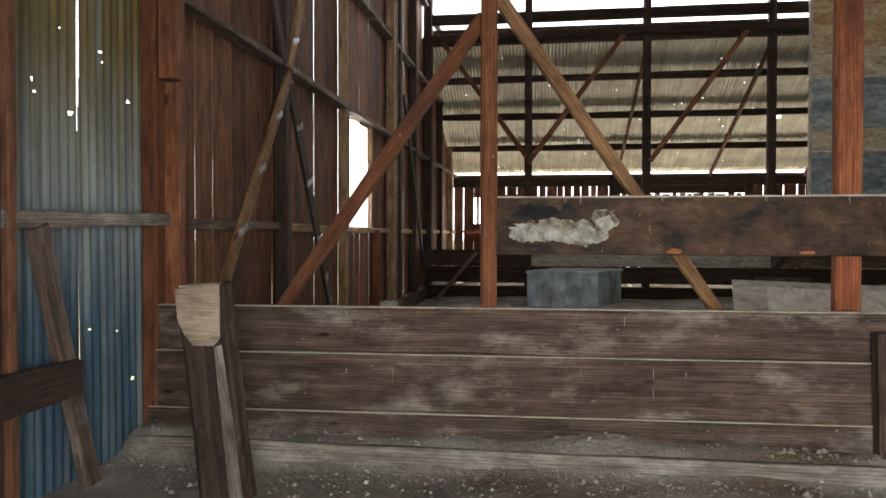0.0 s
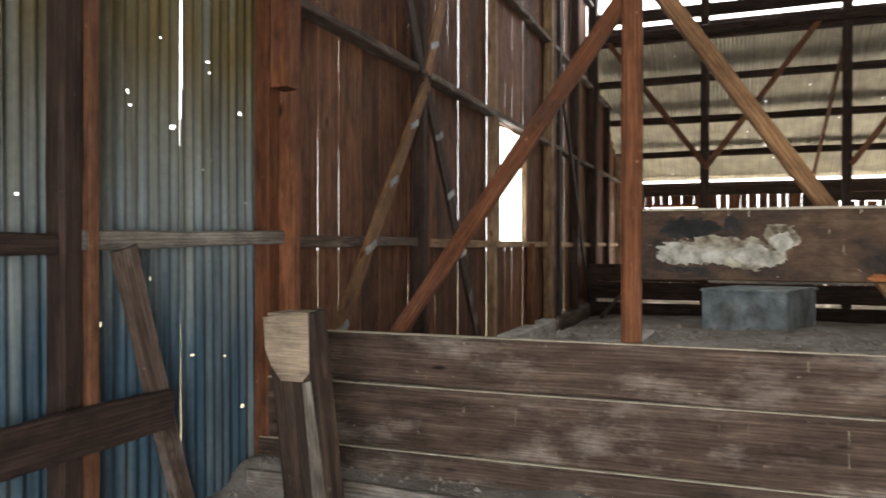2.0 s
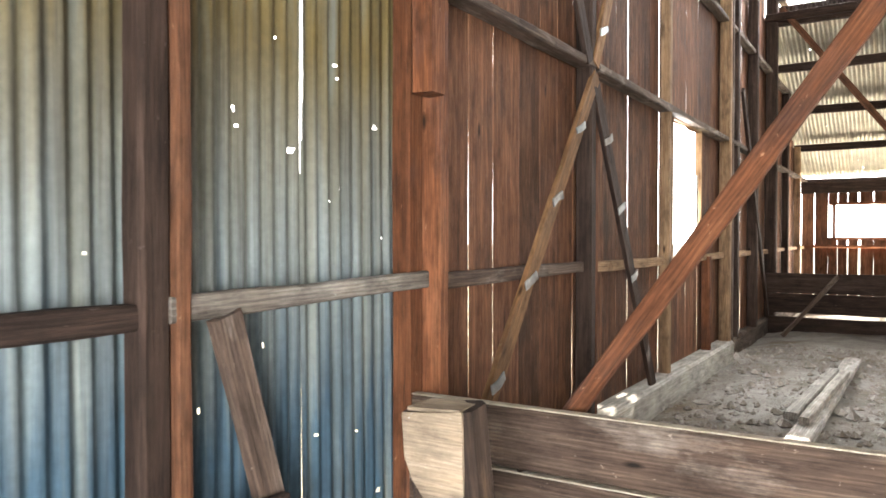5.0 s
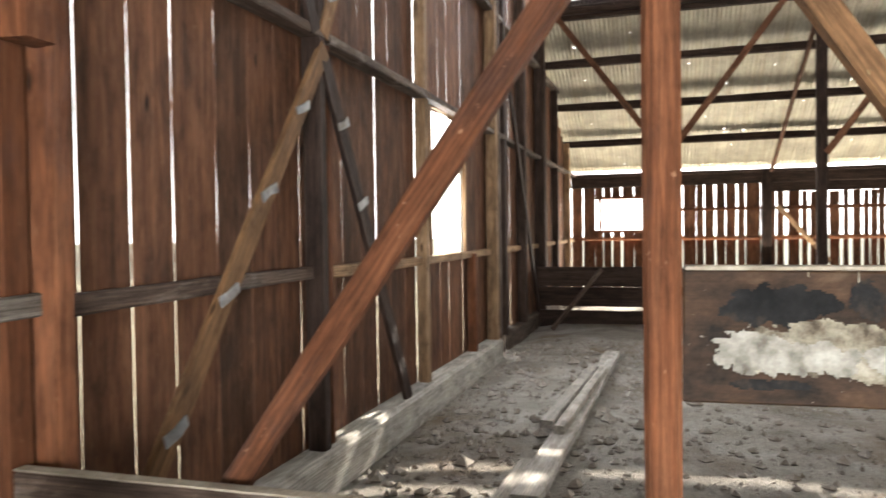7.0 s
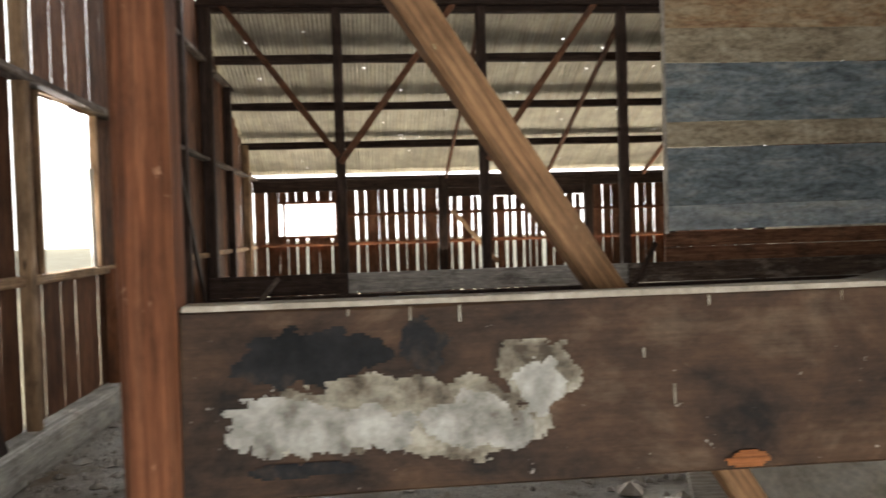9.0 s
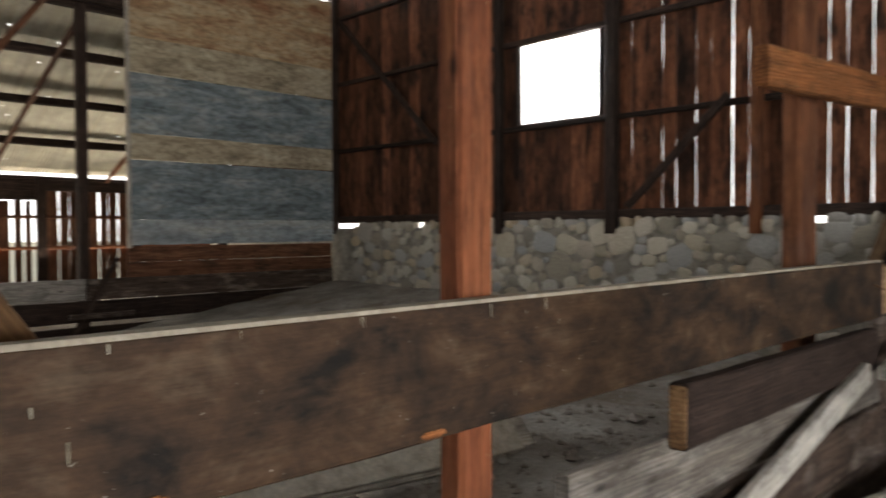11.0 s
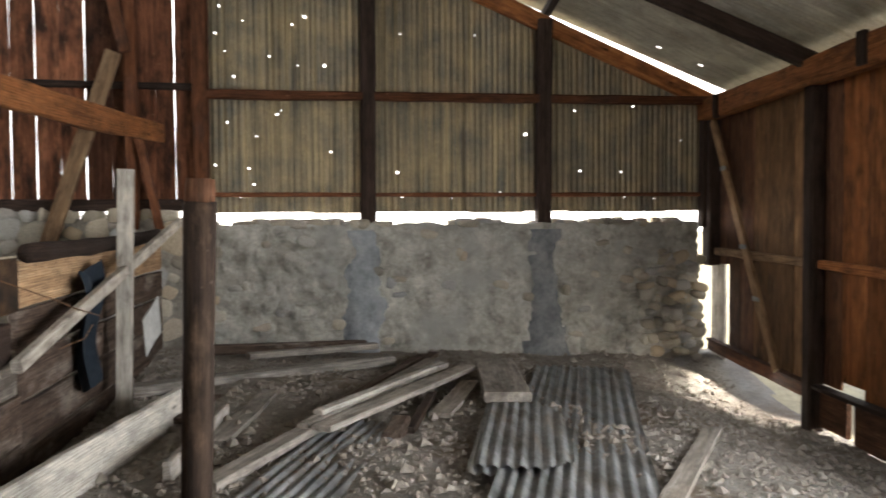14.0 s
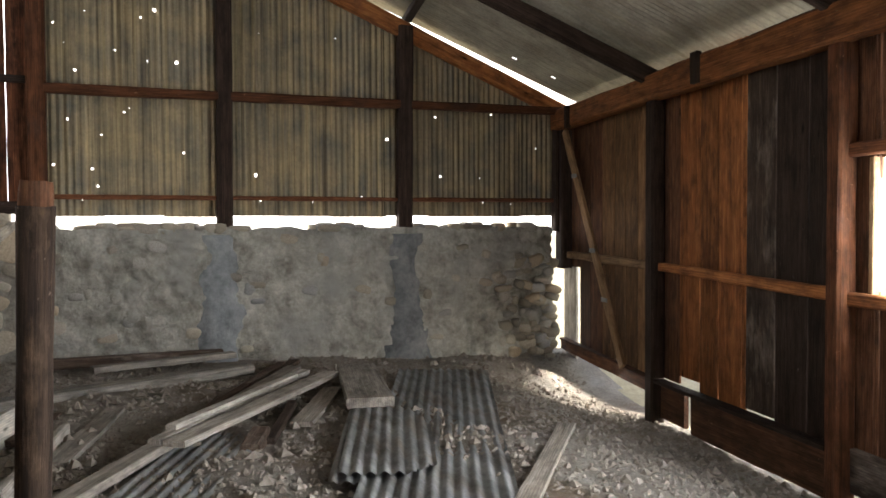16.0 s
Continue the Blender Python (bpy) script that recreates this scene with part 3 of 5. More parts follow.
def build_iron_west():
    wall = group("wall_west_iron", (XW, -2.5, 0), "corrugated iron cladding, blue-grey below and yellowed above, pierced by nail holes", "wall", "structure")
    # holes as y, z, radius on the wall
    spots = [(-1.69, 2.36, .010), (-1.28, 2.38, .011), (-1.28, 2.34, .009), (-0.83, 2.37, .011), (-0.48, 2.33, .010), (-0.47, 2.27, .009), (-1.04, 2.07, .010), (-1.03, 2.01, .009),
             (-0.75, 1.95, .019), (-0.2, 2.1, .012), (-0.15, 1.6, .013), (-0.45, 1.81, .009), (-0.51, 1.76, .008), (-1.21, 1.01, .019), (-1.62, 1.56, .009), (-1.91, 1.89, .022),
             (-1.31, 1.72, .011), (-0.26, 1.38, .012), (-1.23, 0.49, .013), (-0.62, 0.8, .010), (-0.2, 0.45, .013), (-0.35, 0.75, .009), (-0.9, 1.2, .010), (-2.6, 2.0, .015), (-1.97, 1.88, .012)]
    edges = [(-5.05, -4.3), (-4.36, -3.6), (-3.66, -2.85), (-2.91, -2.07), (-2.13, -1.4), (-1.46, -0.696), (-0.70, -0.02)]
    for n, (a, b) in enumerate(edges):
        top = roof_z(XW, (a + b) / 2) - 0.05
        holes = [(y - a, z, 0.68 * r) for y, z, r in spots if a < y < b] if n > 1 else []
        split = None
        if n == 6:
            def split(cu, cv):
                return cu > 0.013 * np.clip((cv - 1.6) / 0.5, 0, 1) * np.clip((3.3 - cv) / 0.6, 0, 1) + 0.006 * np.sin(cv * 3) * np.clip((cv - 1.0) / 0.3, 0, 1)
        iron("iron_sheet", (XW - 0.012 - 0.006 * (n % 2), a, 0.02), (0, 1, 0.004 * (-1) ** n), (0, 0, 1), b - a, top, M_BLUEIRON, wall, holes=holes, rows=int(top / 0.011) if holes else None, bends=0.006, cut=split, step=13 if holes else 8)
    frame_ = group("iron_wall_framing", (XW, -2.5, 0), "rough timber rails and posts carrying the corrugated iron", "framing", "structure")
    board("rail", (XW + 0.06, -5.0, 1.40), (XW + 0.06, -1.42, 1.385), 0.085, 0.07, (0, 0, 1), M_DARK, frame_, warp=0.01)
    board("rail", (XW + 0.10, -1.42, 1.40), (XW + 0.10, 0.09, 1.43), 0.08, 0.05, (0, 0, 1), M_DUSTY, frame_, "weathered tan rail with a rounded edge", warp=0.008)
    board("rail", (XW + 0.05, -5.0, 2.95), (XW + 0.05, -0.1, 2.95), 0.09, 0.07, (0, 0, 1), M_DARK, frame_)
    board("post", (XW + 0.06, -1.46, 0), (XW + 0.06, -1.46, 4.7), 0.11, 0.10, (0, 1, 0), M_DARK, frame_)
    board("post", (XW + 0.10, -1.375, 0), (XW + 0.10, -1.375, 4.7), 0.055, 0.07, (0, 1, 0), M_BARN, frame_)
    board("post", (XW + 0.06, -3.6, 0), (XW + 0.06, -3.6, 3.8), 0.12, 0.10, (0, 1, 0), M_DARK, frame_)
    post = group("wall_post", (XW + 0.1, 0, 0), "heavy red-brown corner post between the iron and the boards", "post", "structure")
    board("shaft", (XW + 0.10, 0.075, 0), (XW + 0.10, 0.075, 5.3), 0.10, 0.16, (0, 1, 0), M_RED, post)
    board("shaft", (XW + 0.05, -0.045, 0), (XW + 0.05, -0.045, 5.3), 0.12, 0.10, (0, 1, 0), M_RED, post)
    board("corbel", (XW + 0.17, -0.05, 2.28), (XW + 0.17, -0.05, 5.0), 0.14, 0.11, (0, 1, 0), M_RED, post, "short timber spiked to the face of the post")


build_iron_west()


# ---- far wall ----
def build_wall_far():
    wall = group("wall_far", (3, YF, 0), "far wall of loose upright slats with bright daylight between them", "wall", "structure")
    rng = random.Random(5)
    x = XW
    win = (-1.42, -0.33, 1.62, 2.33)
    while x < XE:
        w = rng.uniform(0.14, 0.30) if x < 2.1 or x > 5.4 else rng.uniform(0.10, 0.26)
        gap = rng.choice((0.012, 0.02, 0.03, 0.045)) if x < 2.1 or x > 5.4 else rng.choice((0.015, 0.03, 0.05, 0.08))
        top = 2.9 if not 2.1 < x < 5.4 else 2.42
        spans = [(0.1, top - rng.uniform(0, 0.03))]
        if x + w > win[0] and x < win[1]:
            spans = [(0.1, win[2]), (win[3], spans[0][1])]
        for a, b in spans:
            if b > a + 0.1:
                board("slat", (x + w / 2, YF + 0.02, a), (x + w / 2 + rng.uniform(-0.015, 0.015), YF + 0.02, b), w, 0.024, (1, 0, 0), M_BARN, wall, jit=0.004)
        x += w + gap
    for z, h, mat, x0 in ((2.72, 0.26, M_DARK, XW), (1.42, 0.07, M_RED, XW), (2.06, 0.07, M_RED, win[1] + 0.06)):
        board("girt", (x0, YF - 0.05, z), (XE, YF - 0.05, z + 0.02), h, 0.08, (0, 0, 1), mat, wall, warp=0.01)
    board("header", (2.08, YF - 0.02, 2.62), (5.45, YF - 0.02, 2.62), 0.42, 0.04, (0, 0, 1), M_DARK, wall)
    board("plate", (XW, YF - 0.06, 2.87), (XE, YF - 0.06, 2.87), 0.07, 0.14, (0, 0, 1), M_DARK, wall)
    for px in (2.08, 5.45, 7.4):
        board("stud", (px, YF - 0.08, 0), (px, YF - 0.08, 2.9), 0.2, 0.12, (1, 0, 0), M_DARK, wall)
    board("brace", (2.3, YF - 0.1, 2.1), (3.3, YF - 0.1, 0.9), 0.1, 0.03, (0, 0, 1), M_TAN, wall)
    w2 = group("window_2", ((win[0] + win[1]) / 2, YF, win[2]), "small unglazed window in the slatted far wall", "window", "structure")
    for p0, p1, up in (((win[0], YF, win[2] - 0.03), (win[1], YF, win[2] - 0.03), (0, 0, 1)), ((win[0], YF, win[3] + 0.03), (win[1], YF, win[3] + 0.03), (0, 0, 1)),
                       ((win[0] - 0.03, YF, win[2]), (win[0] - 0.03, YF, win[3]), (1, 0, 0)), ((win[1] + 0.03, YF, win[2]), (win[1] + 0.03, YF, win[3]), (1, 0, 0))):
        board("window_frame", p0, p1, 0.06, 0.08, up, M_RED, w2)


build_wall_far()


# ---- east gable wall ----
WIN_E = (4.45, 5.88, 3.33, 4.53)


def build_wall_east():
    wall = group("wall_east", (XE, 5, 1.9), "gable wall of knotty red-brown boards with daylight in the joints", "wall", "structure")
    rng = random.Random(21)
    y = -0.55
    while y < YF - 0.1:
        w = rng.uniform(0.17, 0.27)
        gap = rng.choice((0.003, 0.004, 0.010)) if not 0.0 < y < 2.6 else rng.choice((0.003, 0.010, 0.018))
        if 4.0 < y < 6.4:
            gap = 0.004
        y1 = min(y + w, YF)
        if y < WIN_E[0] < y1:
            y1 = WIN_E[0]
        if y < WIN_E[1] < y1:
            y1 = WIN_E[1]
        yc = (y + y1) / 2
        spans = [(1.98, roof_z(XE, yc) - 0.08)]
        if y >= WIN_E[0] - 0.01 and y1 <= WIN_E[1] + 0.01:
            spans = [(1.98, WIN_E[2]), (WIN_E[3], spans[0][1])]
        for z0, z1 in spans:
            board("plank", (XE + 0.013, yc, z0), (XE + 0.013, yc + rng.uniform(-0.004, 0.004), z1), y1 - y, 0.024, (0, 1, 0), M_EAST, wall, jit=0.003)
        y = y1 + gap
    for z in (3.28, 4.56, 5.8):
        board("girt", (XE - 0.04, -0.6, z), (XE - 0.04, 10.4, z + 0.01), 0.07, 0.08, (0, 0, 1), M_DARK, wall, warp=0.01)
    board("sill_beam", (XE - 0.02, -0.6, 1.965), (XE - 0.02, YF, 1.965), 0.13, 0.14, (0, 0, 1), M_DARK, wall)
    for yy, w, mat in ((-0.65, 0.17, M_RED), (0.08, 0.13, M_RED), (2.25, 0.13, M_RED), (4.2, 0.16, M_DARK), (6.2, 0.1, M_DARK), (7.4, 0.16, M_DARK), (10.45, 0.2, M_DARK)):
        board("stud", (XE - 0.1, yy, 1.7), (XE - 0.1, yy, roof_z(XE, yy) - 0.15), w, 0.16, (0, 1, 0), mat, wall)
    board("brace", (XE - 0.2, 10.1, 5.7), (XE - 0.2, 7.5, 3.2), 0.1, 0.05, (0, 0, 1), M_DARK, wall)
    board("brace", (XE - 0.2, 2.55, 3.35), (XE - 0.2, 3.9, 2.05), 0.1, 0.05, (0, 0, 1), M_DARK, wall)
    board("brace", (XE - 0.22, 0.98, 1.35), (XE - 0.22, 0.22, 3.6), 0.17, 0.04, (0, 1, 0), M_TAN, wall, "pale tan diagonal board")
    board("brace", (XE - 0.24, -0.22, 1.7), (XE - 0.24, 0.02, 2.9), 0.09, 0.05, (0, 1, 0), M_RED, wall)
    board("brace", (XE - 0.24, 0.1, 3.6), (XE - 0.24, 0.36, 4.8), 0.12, 0.05, (0, 1, 0), M_RED, wall)
    y0, y1, z0, z1 = WIN_E
    win = group("window_3", (XE, (y0 + y1) / 2, z0), "square unglazed window high in the gable wall, glaring with daylight", "window", "structure")
    for p0, p1, up in (((XE, y0 - 0.02, z0), (XE, y0 - 0.02, z1), (0, 1, 0)), ((XE, y1 + 0.02, z0), (XE, y1 + 0.02, z1), (0, 1, 0)),
                       ((XE - 0.02, y0 - 0.12, z0 - 0.02), (XE - 0.02, y1 + 0.05, z0 - 0.02), (0, 0, 1)), ((XE, y0, z1 + 0.02), (XE, y1, z1 + 0.02), (0, 0, 1))):
        board("window_frame", p0, p1, 0.04, 0.10, up, M_DARK, win)
    # iron-clad part
    clad = group("wall_east_iron", (XE, -3.6, 1.9), "stained corrugated iron on dark studs above the masonry, pierced by nail holes", "wall", "structure")
    spots = [(-1.79, 4.12, .026), (-2.01, 3.57, .028), (-1.39, 3.66, .016), (-1.0, 3.42, .020), (-1.47, 3.0, .018), (-0.92, 2.9, .016), (-1.24, 2.75, .016), (-0.78, 2.42, .020),
             (-1.15, 2.38, .019), (-2.07, 2.58, .017), (-2.85, 2.35, .024), (-4.42, 2.82, .026), (-5.12, 2.38, .020), (-5.66, 2.37, .015), (-6.47, 2.78, .018), (-5.82, 3.19, .016),
             (-5.05, 3.12, .014), (-3.79, 3.99, .014), (-2.9, 3.97, .012), (-1.71, 3.56, .012), (-1.65, 4.03, .016), (-0.8, 3.9, .015), (-0.85, 4.2, .015), (-1.1, 4.05, .012),
             (-1.52, 3.05, .012), (-0.9, 3.7, .012), (-1.2, 2.2, .016), (-4.1, 2.12, .016), (-1.05, 2.06, .013), (-2.9, 2.06, .013), (-3.5, 2.05, .012), (-5.7, 2.06, .013), (-6.1, 2.04, .012)]
    edges = [(-0.60, -1.26), (-1.22, -1.90), (-1.86, -2.52), (-2.48, -3.14), (-3.10, -3.76), (-3.72, -4.40), (-4.36, -5.0), (-4.96, -5.62), (-5.58, -6.26), (-6.22, -6.88)]
    for n, (a, b) in enumerate(edges):
        top = roof_z(XE, (a + b) / 2) - 0.16
        z0 = 1.88 + 0.008 * math.sin(n * 2.3)
        length = top + 0.14 - z0

        def below_roof(cu, cv, b=b, z0=z0):
            yy = b + cu
            return cv + z0 < 3.42 + 0.42 * (yy - NC.y) * math.cos(SKEW) - 0.16
        holes = [(y - b, z - z0, 0.7 * r) for y, z, r in spots if b < y < a]
        iron("iron_sheet", (XE + 0.012 + 0.006 * (n % 2), b, z0), (0, 1, 0), (0, 0, 1), a - b, length, M_RUSTIRON, clad, holes=holes, rows=int(length / 0.012), bends=0.004, cut=below_roof, step=12)
    for yy, w in ((-2.49, 0.17), (-4.6, 0.18), (-6.77, 0.2)):
        board("stud", (XE - 0.09, yy, 1.68), (XE - 0.09, yy - 0.02, roof_z(XE, yy) - 0.2), w, 0.16, (0, 1, 0), M_DARK, clad)
    board("rail", (XE - 0.12, -0.7, 3.19), (XE - 0.12, -6.85, 3.26), 0.10, 0.10, (0, 0, 1), M_RED, clad, warp=0.008)
    board("rail", (XE - 0.06, -0.7, 2.08), (XE - 0.06, -6.75, 2.09), 0.05, 0.07, (0, 0, 1), M_RED, clad, warp=0.006)
    board("rafter", (XE - 0.08, -6.85, 3.24), (XE - 0.08, -0.1, 5.95), 0.20, 0.09, (0, 0, 1), M_ORANGE, clad, "orange-brown gable rafter")


build_wall_east()


# ---- near wall ----
def build_wall_near():
    wall = group("wall_near", near(4, 0), "wall of wide brown and orange boards on rails, gaping along the ground", "wall", "structure")
    rng = random.Random(31)
    s = 0.02
    door = (7.0, 10.0)
    win = (5.2, 6.1, 1.28, 2.18)
    while s < 11.5:
        w = rng.uniform(0.26, 0.36)
        s1 = s + w
        for edge in (0.5, 2.84, 3.18, 3.84, win[0], win[1], door[0], door[1]):
            if s < edge - 0.01 < s1:
                s1 = edge
        c = (s + s1) / 2
        if door[0] <= c <= door[1]:
            spans = [(2.45, 3.3)]
        elif win[0] <= c <= win[1]:
            spans = [(0.12, win[2]), (win[3], 3.3)]
        else:
            spans = [(1.22 if c < 0.5 else (0.30 if 2.86 < c < 3.2 else 0.20 + rng.uniform(-0.02, 0.03)), 3.3)]
        mat = M_ORANGE if 2.82 < c < 3.84 else (M_BROWN if 1.1 < c < 2.4 else M_BARN)
        if 3.84 < c < 4.9:
            mat = M_FENCE if c < 4.2 else M_DARK
        for z0, z1 in spans:
            board("plank", near(c, z0, -0.013), near(c + rng.uniform(-0.005, 0.005), z1, -0.013), s1 - s, 0.024, NU, mat, wall, jit=0.003)
        s = s1 + rng.choice((0.002, 0.003, 0.005, 0.008))
    for s0, s1, z0, z1, mat in ((0.1, 2.4, 1.38, 1.34, M_TAN), (2.55, 4.9, 1.34, 1.27, M_ORANGE), (5.03, 7.0, 1.25, 1.25, M_ORANGE), (5.03, 7.0, 2.24, 2.24, M_RED)):
        board("rail", near(s0, z0, 0.05), near(s1, z1, 0.05), 0.085, 0.08, (0, 0, 1), mat, wall)
    for s0, s1, z0, z1, h, mat in ((0.0, 2.4, 0.17, 0.10, 0.14, M_BARN), (2.6, 3.02, 0.0, 0.0, 0.34, M_BARN), (3.13, 4.9, -0.01, 0.01, 0.37, M_BARN), (5.0, 7.0, 0.1, 0.1, 0.3, M_FENCE)):
        board("skirting", near(s0, z0, 0.03), near(s1, z1, 0.03), h, 0.05, (0, 0, 1), mat, wall)
    board("ledge", near(2.62, 0.205, 0.09), near(4.9, 0.215, 0.09), 0.12, 0.035, NIN, M_DARK, wall)
    board("ledge", near(0.1, 0.255, 0.07), near(2.42, 0.185, 0.07), 0.09, 0.03, NIN, M_BARN, wall)
    board("stud", near(0.16, 1.2, 0.08), near(0.16, 3.0, 0.08), 0.24, 0.15, NU, M_DARK, wall)
    for sp, w, mat in ((2.52, 0.16, M_DARK), (4.97, 0.14, M_RED), (6.95, 0.16, M_RED), (10.05, 0.16, M_RED)):
        board("stud", near(sp, -0.4, 0.08), near(sp, 3.0, 0.08), w, 0.15, NU, mat, wall)
    strapped = board("brace", near(0.34, 2.98, 0.14), near(1.95, 0.22, 0.14), 0.12, 0.04, NU, M_TAN, wall, "diagonal board with tin straps")
    for f in (0.22, 0.55, 0.75):
        board("strap", near(0.34 + 1.61 * f - 0.07, 2.98 - 2.76 * f, 0.165), near(0.34 + 1.61 * f + 0.07, 2.98 - 2.76 * f, 0.165), 0.05, 0.012, (0, 0, 1), M_FLOORIRON, strapped, "bent tin strap")
    # pale colour carries the outside light that falls on this board
    board("shutter_board", near(0.12, -0.1, -0.04), near(0.12, 1.33, -0.04), 0.42, 0.03, NU, M_PALE, wall, "pale board, light from outside put into its colour")
    board("eave_beam", near(-0.05, 3.14, 0.13), near(7.2, 3.05, 0.13), 0.26, 0.16, (0, 0, 1), M_ORANGE, wall, "stained heavy eave beam", jit=0.008)
    board("eave_beam", near(7.2, 3.05, 0.13), near(11.5, 3.05, 0.13), 0.26, 0.16, (0, 0, 1), M_FENCE, wall, jit=0.008)
    for sp in (0.62, 3.45):
        board("block", near(sp, 2.98, 0.22), near(sp, 3.25, 0.22), 0.10, 0.06, NU, M_DARK, wall)
    wn3 = group("window_4", near(5.65, win[2]), "unglazed window opening in the near wall", "window", "structure")
    for a, b, up in ((near(win[0] - 0.02, win[2]), near(win[0] - 0.02, win[3]), NU), (near(win[1] + 0.02, win[2]), near(win[1] + 0.02, win[3]), NU)):
        board("window_frame", a, b, 0.04, 0.09, up, M_TAN, wn3)


build_wall_near()


# ---- roofs ----
def build_roofs():
    rng = random.Random(41)
    # far aisle
    d = Vector((0, -1, 0.46))
    length = (YF + 0.15 - 10.62) * d.length
    holes = [(rng.uniform(0.3, 11), rng.uniform(0.2, length - 0.3), rng.choice((0.012, 0.014, 0.018))) for _ in range(70)] + [(7.75, 2.45, 0.07)]
    iron("ceiling_far_aisle", (XW - 0.1, YF + 0.15, 2.99), (1, 0, 0), d, XE - XW + 0.2, length, M_ROOF, None, holes=holes, rows=150, step=6, amp=0.015)
    tagged(bpy.data.objects["ceiling_far_aisle"], "grey corrugated iron roof slope seen from below, pierced by pinholes", "ceiling", kind="structure")
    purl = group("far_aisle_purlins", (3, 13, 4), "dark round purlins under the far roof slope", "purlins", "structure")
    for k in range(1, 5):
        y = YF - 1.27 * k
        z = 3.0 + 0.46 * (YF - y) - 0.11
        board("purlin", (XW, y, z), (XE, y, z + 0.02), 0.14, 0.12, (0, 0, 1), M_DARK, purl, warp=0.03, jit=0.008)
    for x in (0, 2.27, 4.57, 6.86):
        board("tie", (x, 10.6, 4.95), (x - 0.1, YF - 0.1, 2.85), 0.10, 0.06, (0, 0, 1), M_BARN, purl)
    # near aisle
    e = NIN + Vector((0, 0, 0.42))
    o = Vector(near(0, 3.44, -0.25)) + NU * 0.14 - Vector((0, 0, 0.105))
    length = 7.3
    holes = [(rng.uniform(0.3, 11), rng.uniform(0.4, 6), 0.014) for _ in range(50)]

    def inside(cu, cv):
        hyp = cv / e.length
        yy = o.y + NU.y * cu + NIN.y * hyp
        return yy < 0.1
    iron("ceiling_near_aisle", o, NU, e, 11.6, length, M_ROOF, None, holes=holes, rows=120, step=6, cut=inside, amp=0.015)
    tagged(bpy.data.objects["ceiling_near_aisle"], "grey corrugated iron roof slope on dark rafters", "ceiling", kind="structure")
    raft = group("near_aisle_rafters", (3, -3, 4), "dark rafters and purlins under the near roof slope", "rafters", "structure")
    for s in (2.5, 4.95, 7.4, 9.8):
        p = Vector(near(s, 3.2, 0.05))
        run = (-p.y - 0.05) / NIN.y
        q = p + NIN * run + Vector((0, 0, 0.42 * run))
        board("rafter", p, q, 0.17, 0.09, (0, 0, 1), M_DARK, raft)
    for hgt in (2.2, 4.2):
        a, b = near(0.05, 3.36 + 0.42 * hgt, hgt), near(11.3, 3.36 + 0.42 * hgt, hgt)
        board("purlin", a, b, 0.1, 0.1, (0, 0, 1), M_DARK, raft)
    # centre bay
    # far overhang, out of view, is lengthened to narrow the sun strip
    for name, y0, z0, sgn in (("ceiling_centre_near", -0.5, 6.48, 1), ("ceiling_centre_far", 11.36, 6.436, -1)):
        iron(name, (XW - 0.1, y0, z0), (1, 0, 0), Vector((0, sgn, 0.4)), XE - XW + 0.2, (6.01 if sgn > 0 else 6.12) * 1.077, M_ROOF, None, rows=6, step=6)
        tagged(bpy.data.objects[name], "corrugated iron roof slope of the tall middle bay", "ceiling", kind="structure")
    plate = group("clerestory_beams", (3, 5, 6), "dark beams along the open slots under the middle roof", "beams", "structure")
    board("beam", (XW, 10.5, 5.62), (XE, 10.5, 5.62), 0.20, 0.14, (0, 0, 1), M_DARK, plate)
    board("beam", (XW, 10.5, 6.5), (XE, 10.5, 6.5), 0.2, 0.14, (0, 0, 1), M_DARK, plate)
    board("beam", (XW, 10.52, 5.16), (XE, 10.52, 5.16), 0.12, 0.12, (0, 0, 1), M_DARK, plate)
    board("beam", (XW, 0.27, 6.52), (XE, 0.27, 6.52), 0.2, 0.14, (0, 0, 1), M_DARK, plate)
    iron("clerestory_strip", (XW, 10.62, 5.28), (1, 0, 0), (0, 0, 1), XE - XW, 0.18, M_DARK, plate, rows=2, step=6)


build_roofs()


# ---- posts and braces of the middle bay ----
def big_post(x, y, w, d, top, mat, label, z0=-0.05):
    ob = group("barn_post", (x, y, 0), label, "post", family="posts of the middle bay")
    board("shaft", (x, y, z0), (x, y, top), w, d, (1, 0, 0), mat, ob, jit=0.003)
    return ob


p1 = big_post(0.014, 0.03, 0.096, 0.10, 6.5, M_RED, "red-brown square barn post at the plank fence")
board("brace", (-1.52, 0.05, 0.52), (-0.02, 0.05, 2.62), 0.085, 0.06, (0, 0, 1), M_RED, p1, "red-brown diagonal brace")
board("brace", (0.05, 0.14, 2.77), (1.98, 0.72, 0.08), 0.085, 0.05, (0, 0, 1), M_BROWN, p1, "orange-brown diagonal brace")
p2 = big_post(2.02, 0.105, 0.14, 0.09, 6.5, M_STALL, "orange-brown square barn post behind the plank fence")
p3 = big_post(4.65, 0.15, 0.24, 0.10, 6.5, M_RED, "red-brown square barn post behind the plank fence")
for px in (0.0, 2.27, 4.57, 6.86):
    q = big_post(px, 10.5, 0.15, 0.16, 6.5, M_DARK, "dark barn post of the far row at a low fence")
    if px < 4:
        board("brace", (px + 0.05 if px else 0.0, 10.4, 2.75), (px + 1.9, 10.4, 5.3), 0.10, 0.05, (0, 0, 1), M_BARN, q)
    if px < 1:
        board("brace", (-0.02, 10.4, 2.85), (-1.85, 10.4, 5.35), 0.10, 0.05, (0, 0, 1), M_BARN, q)

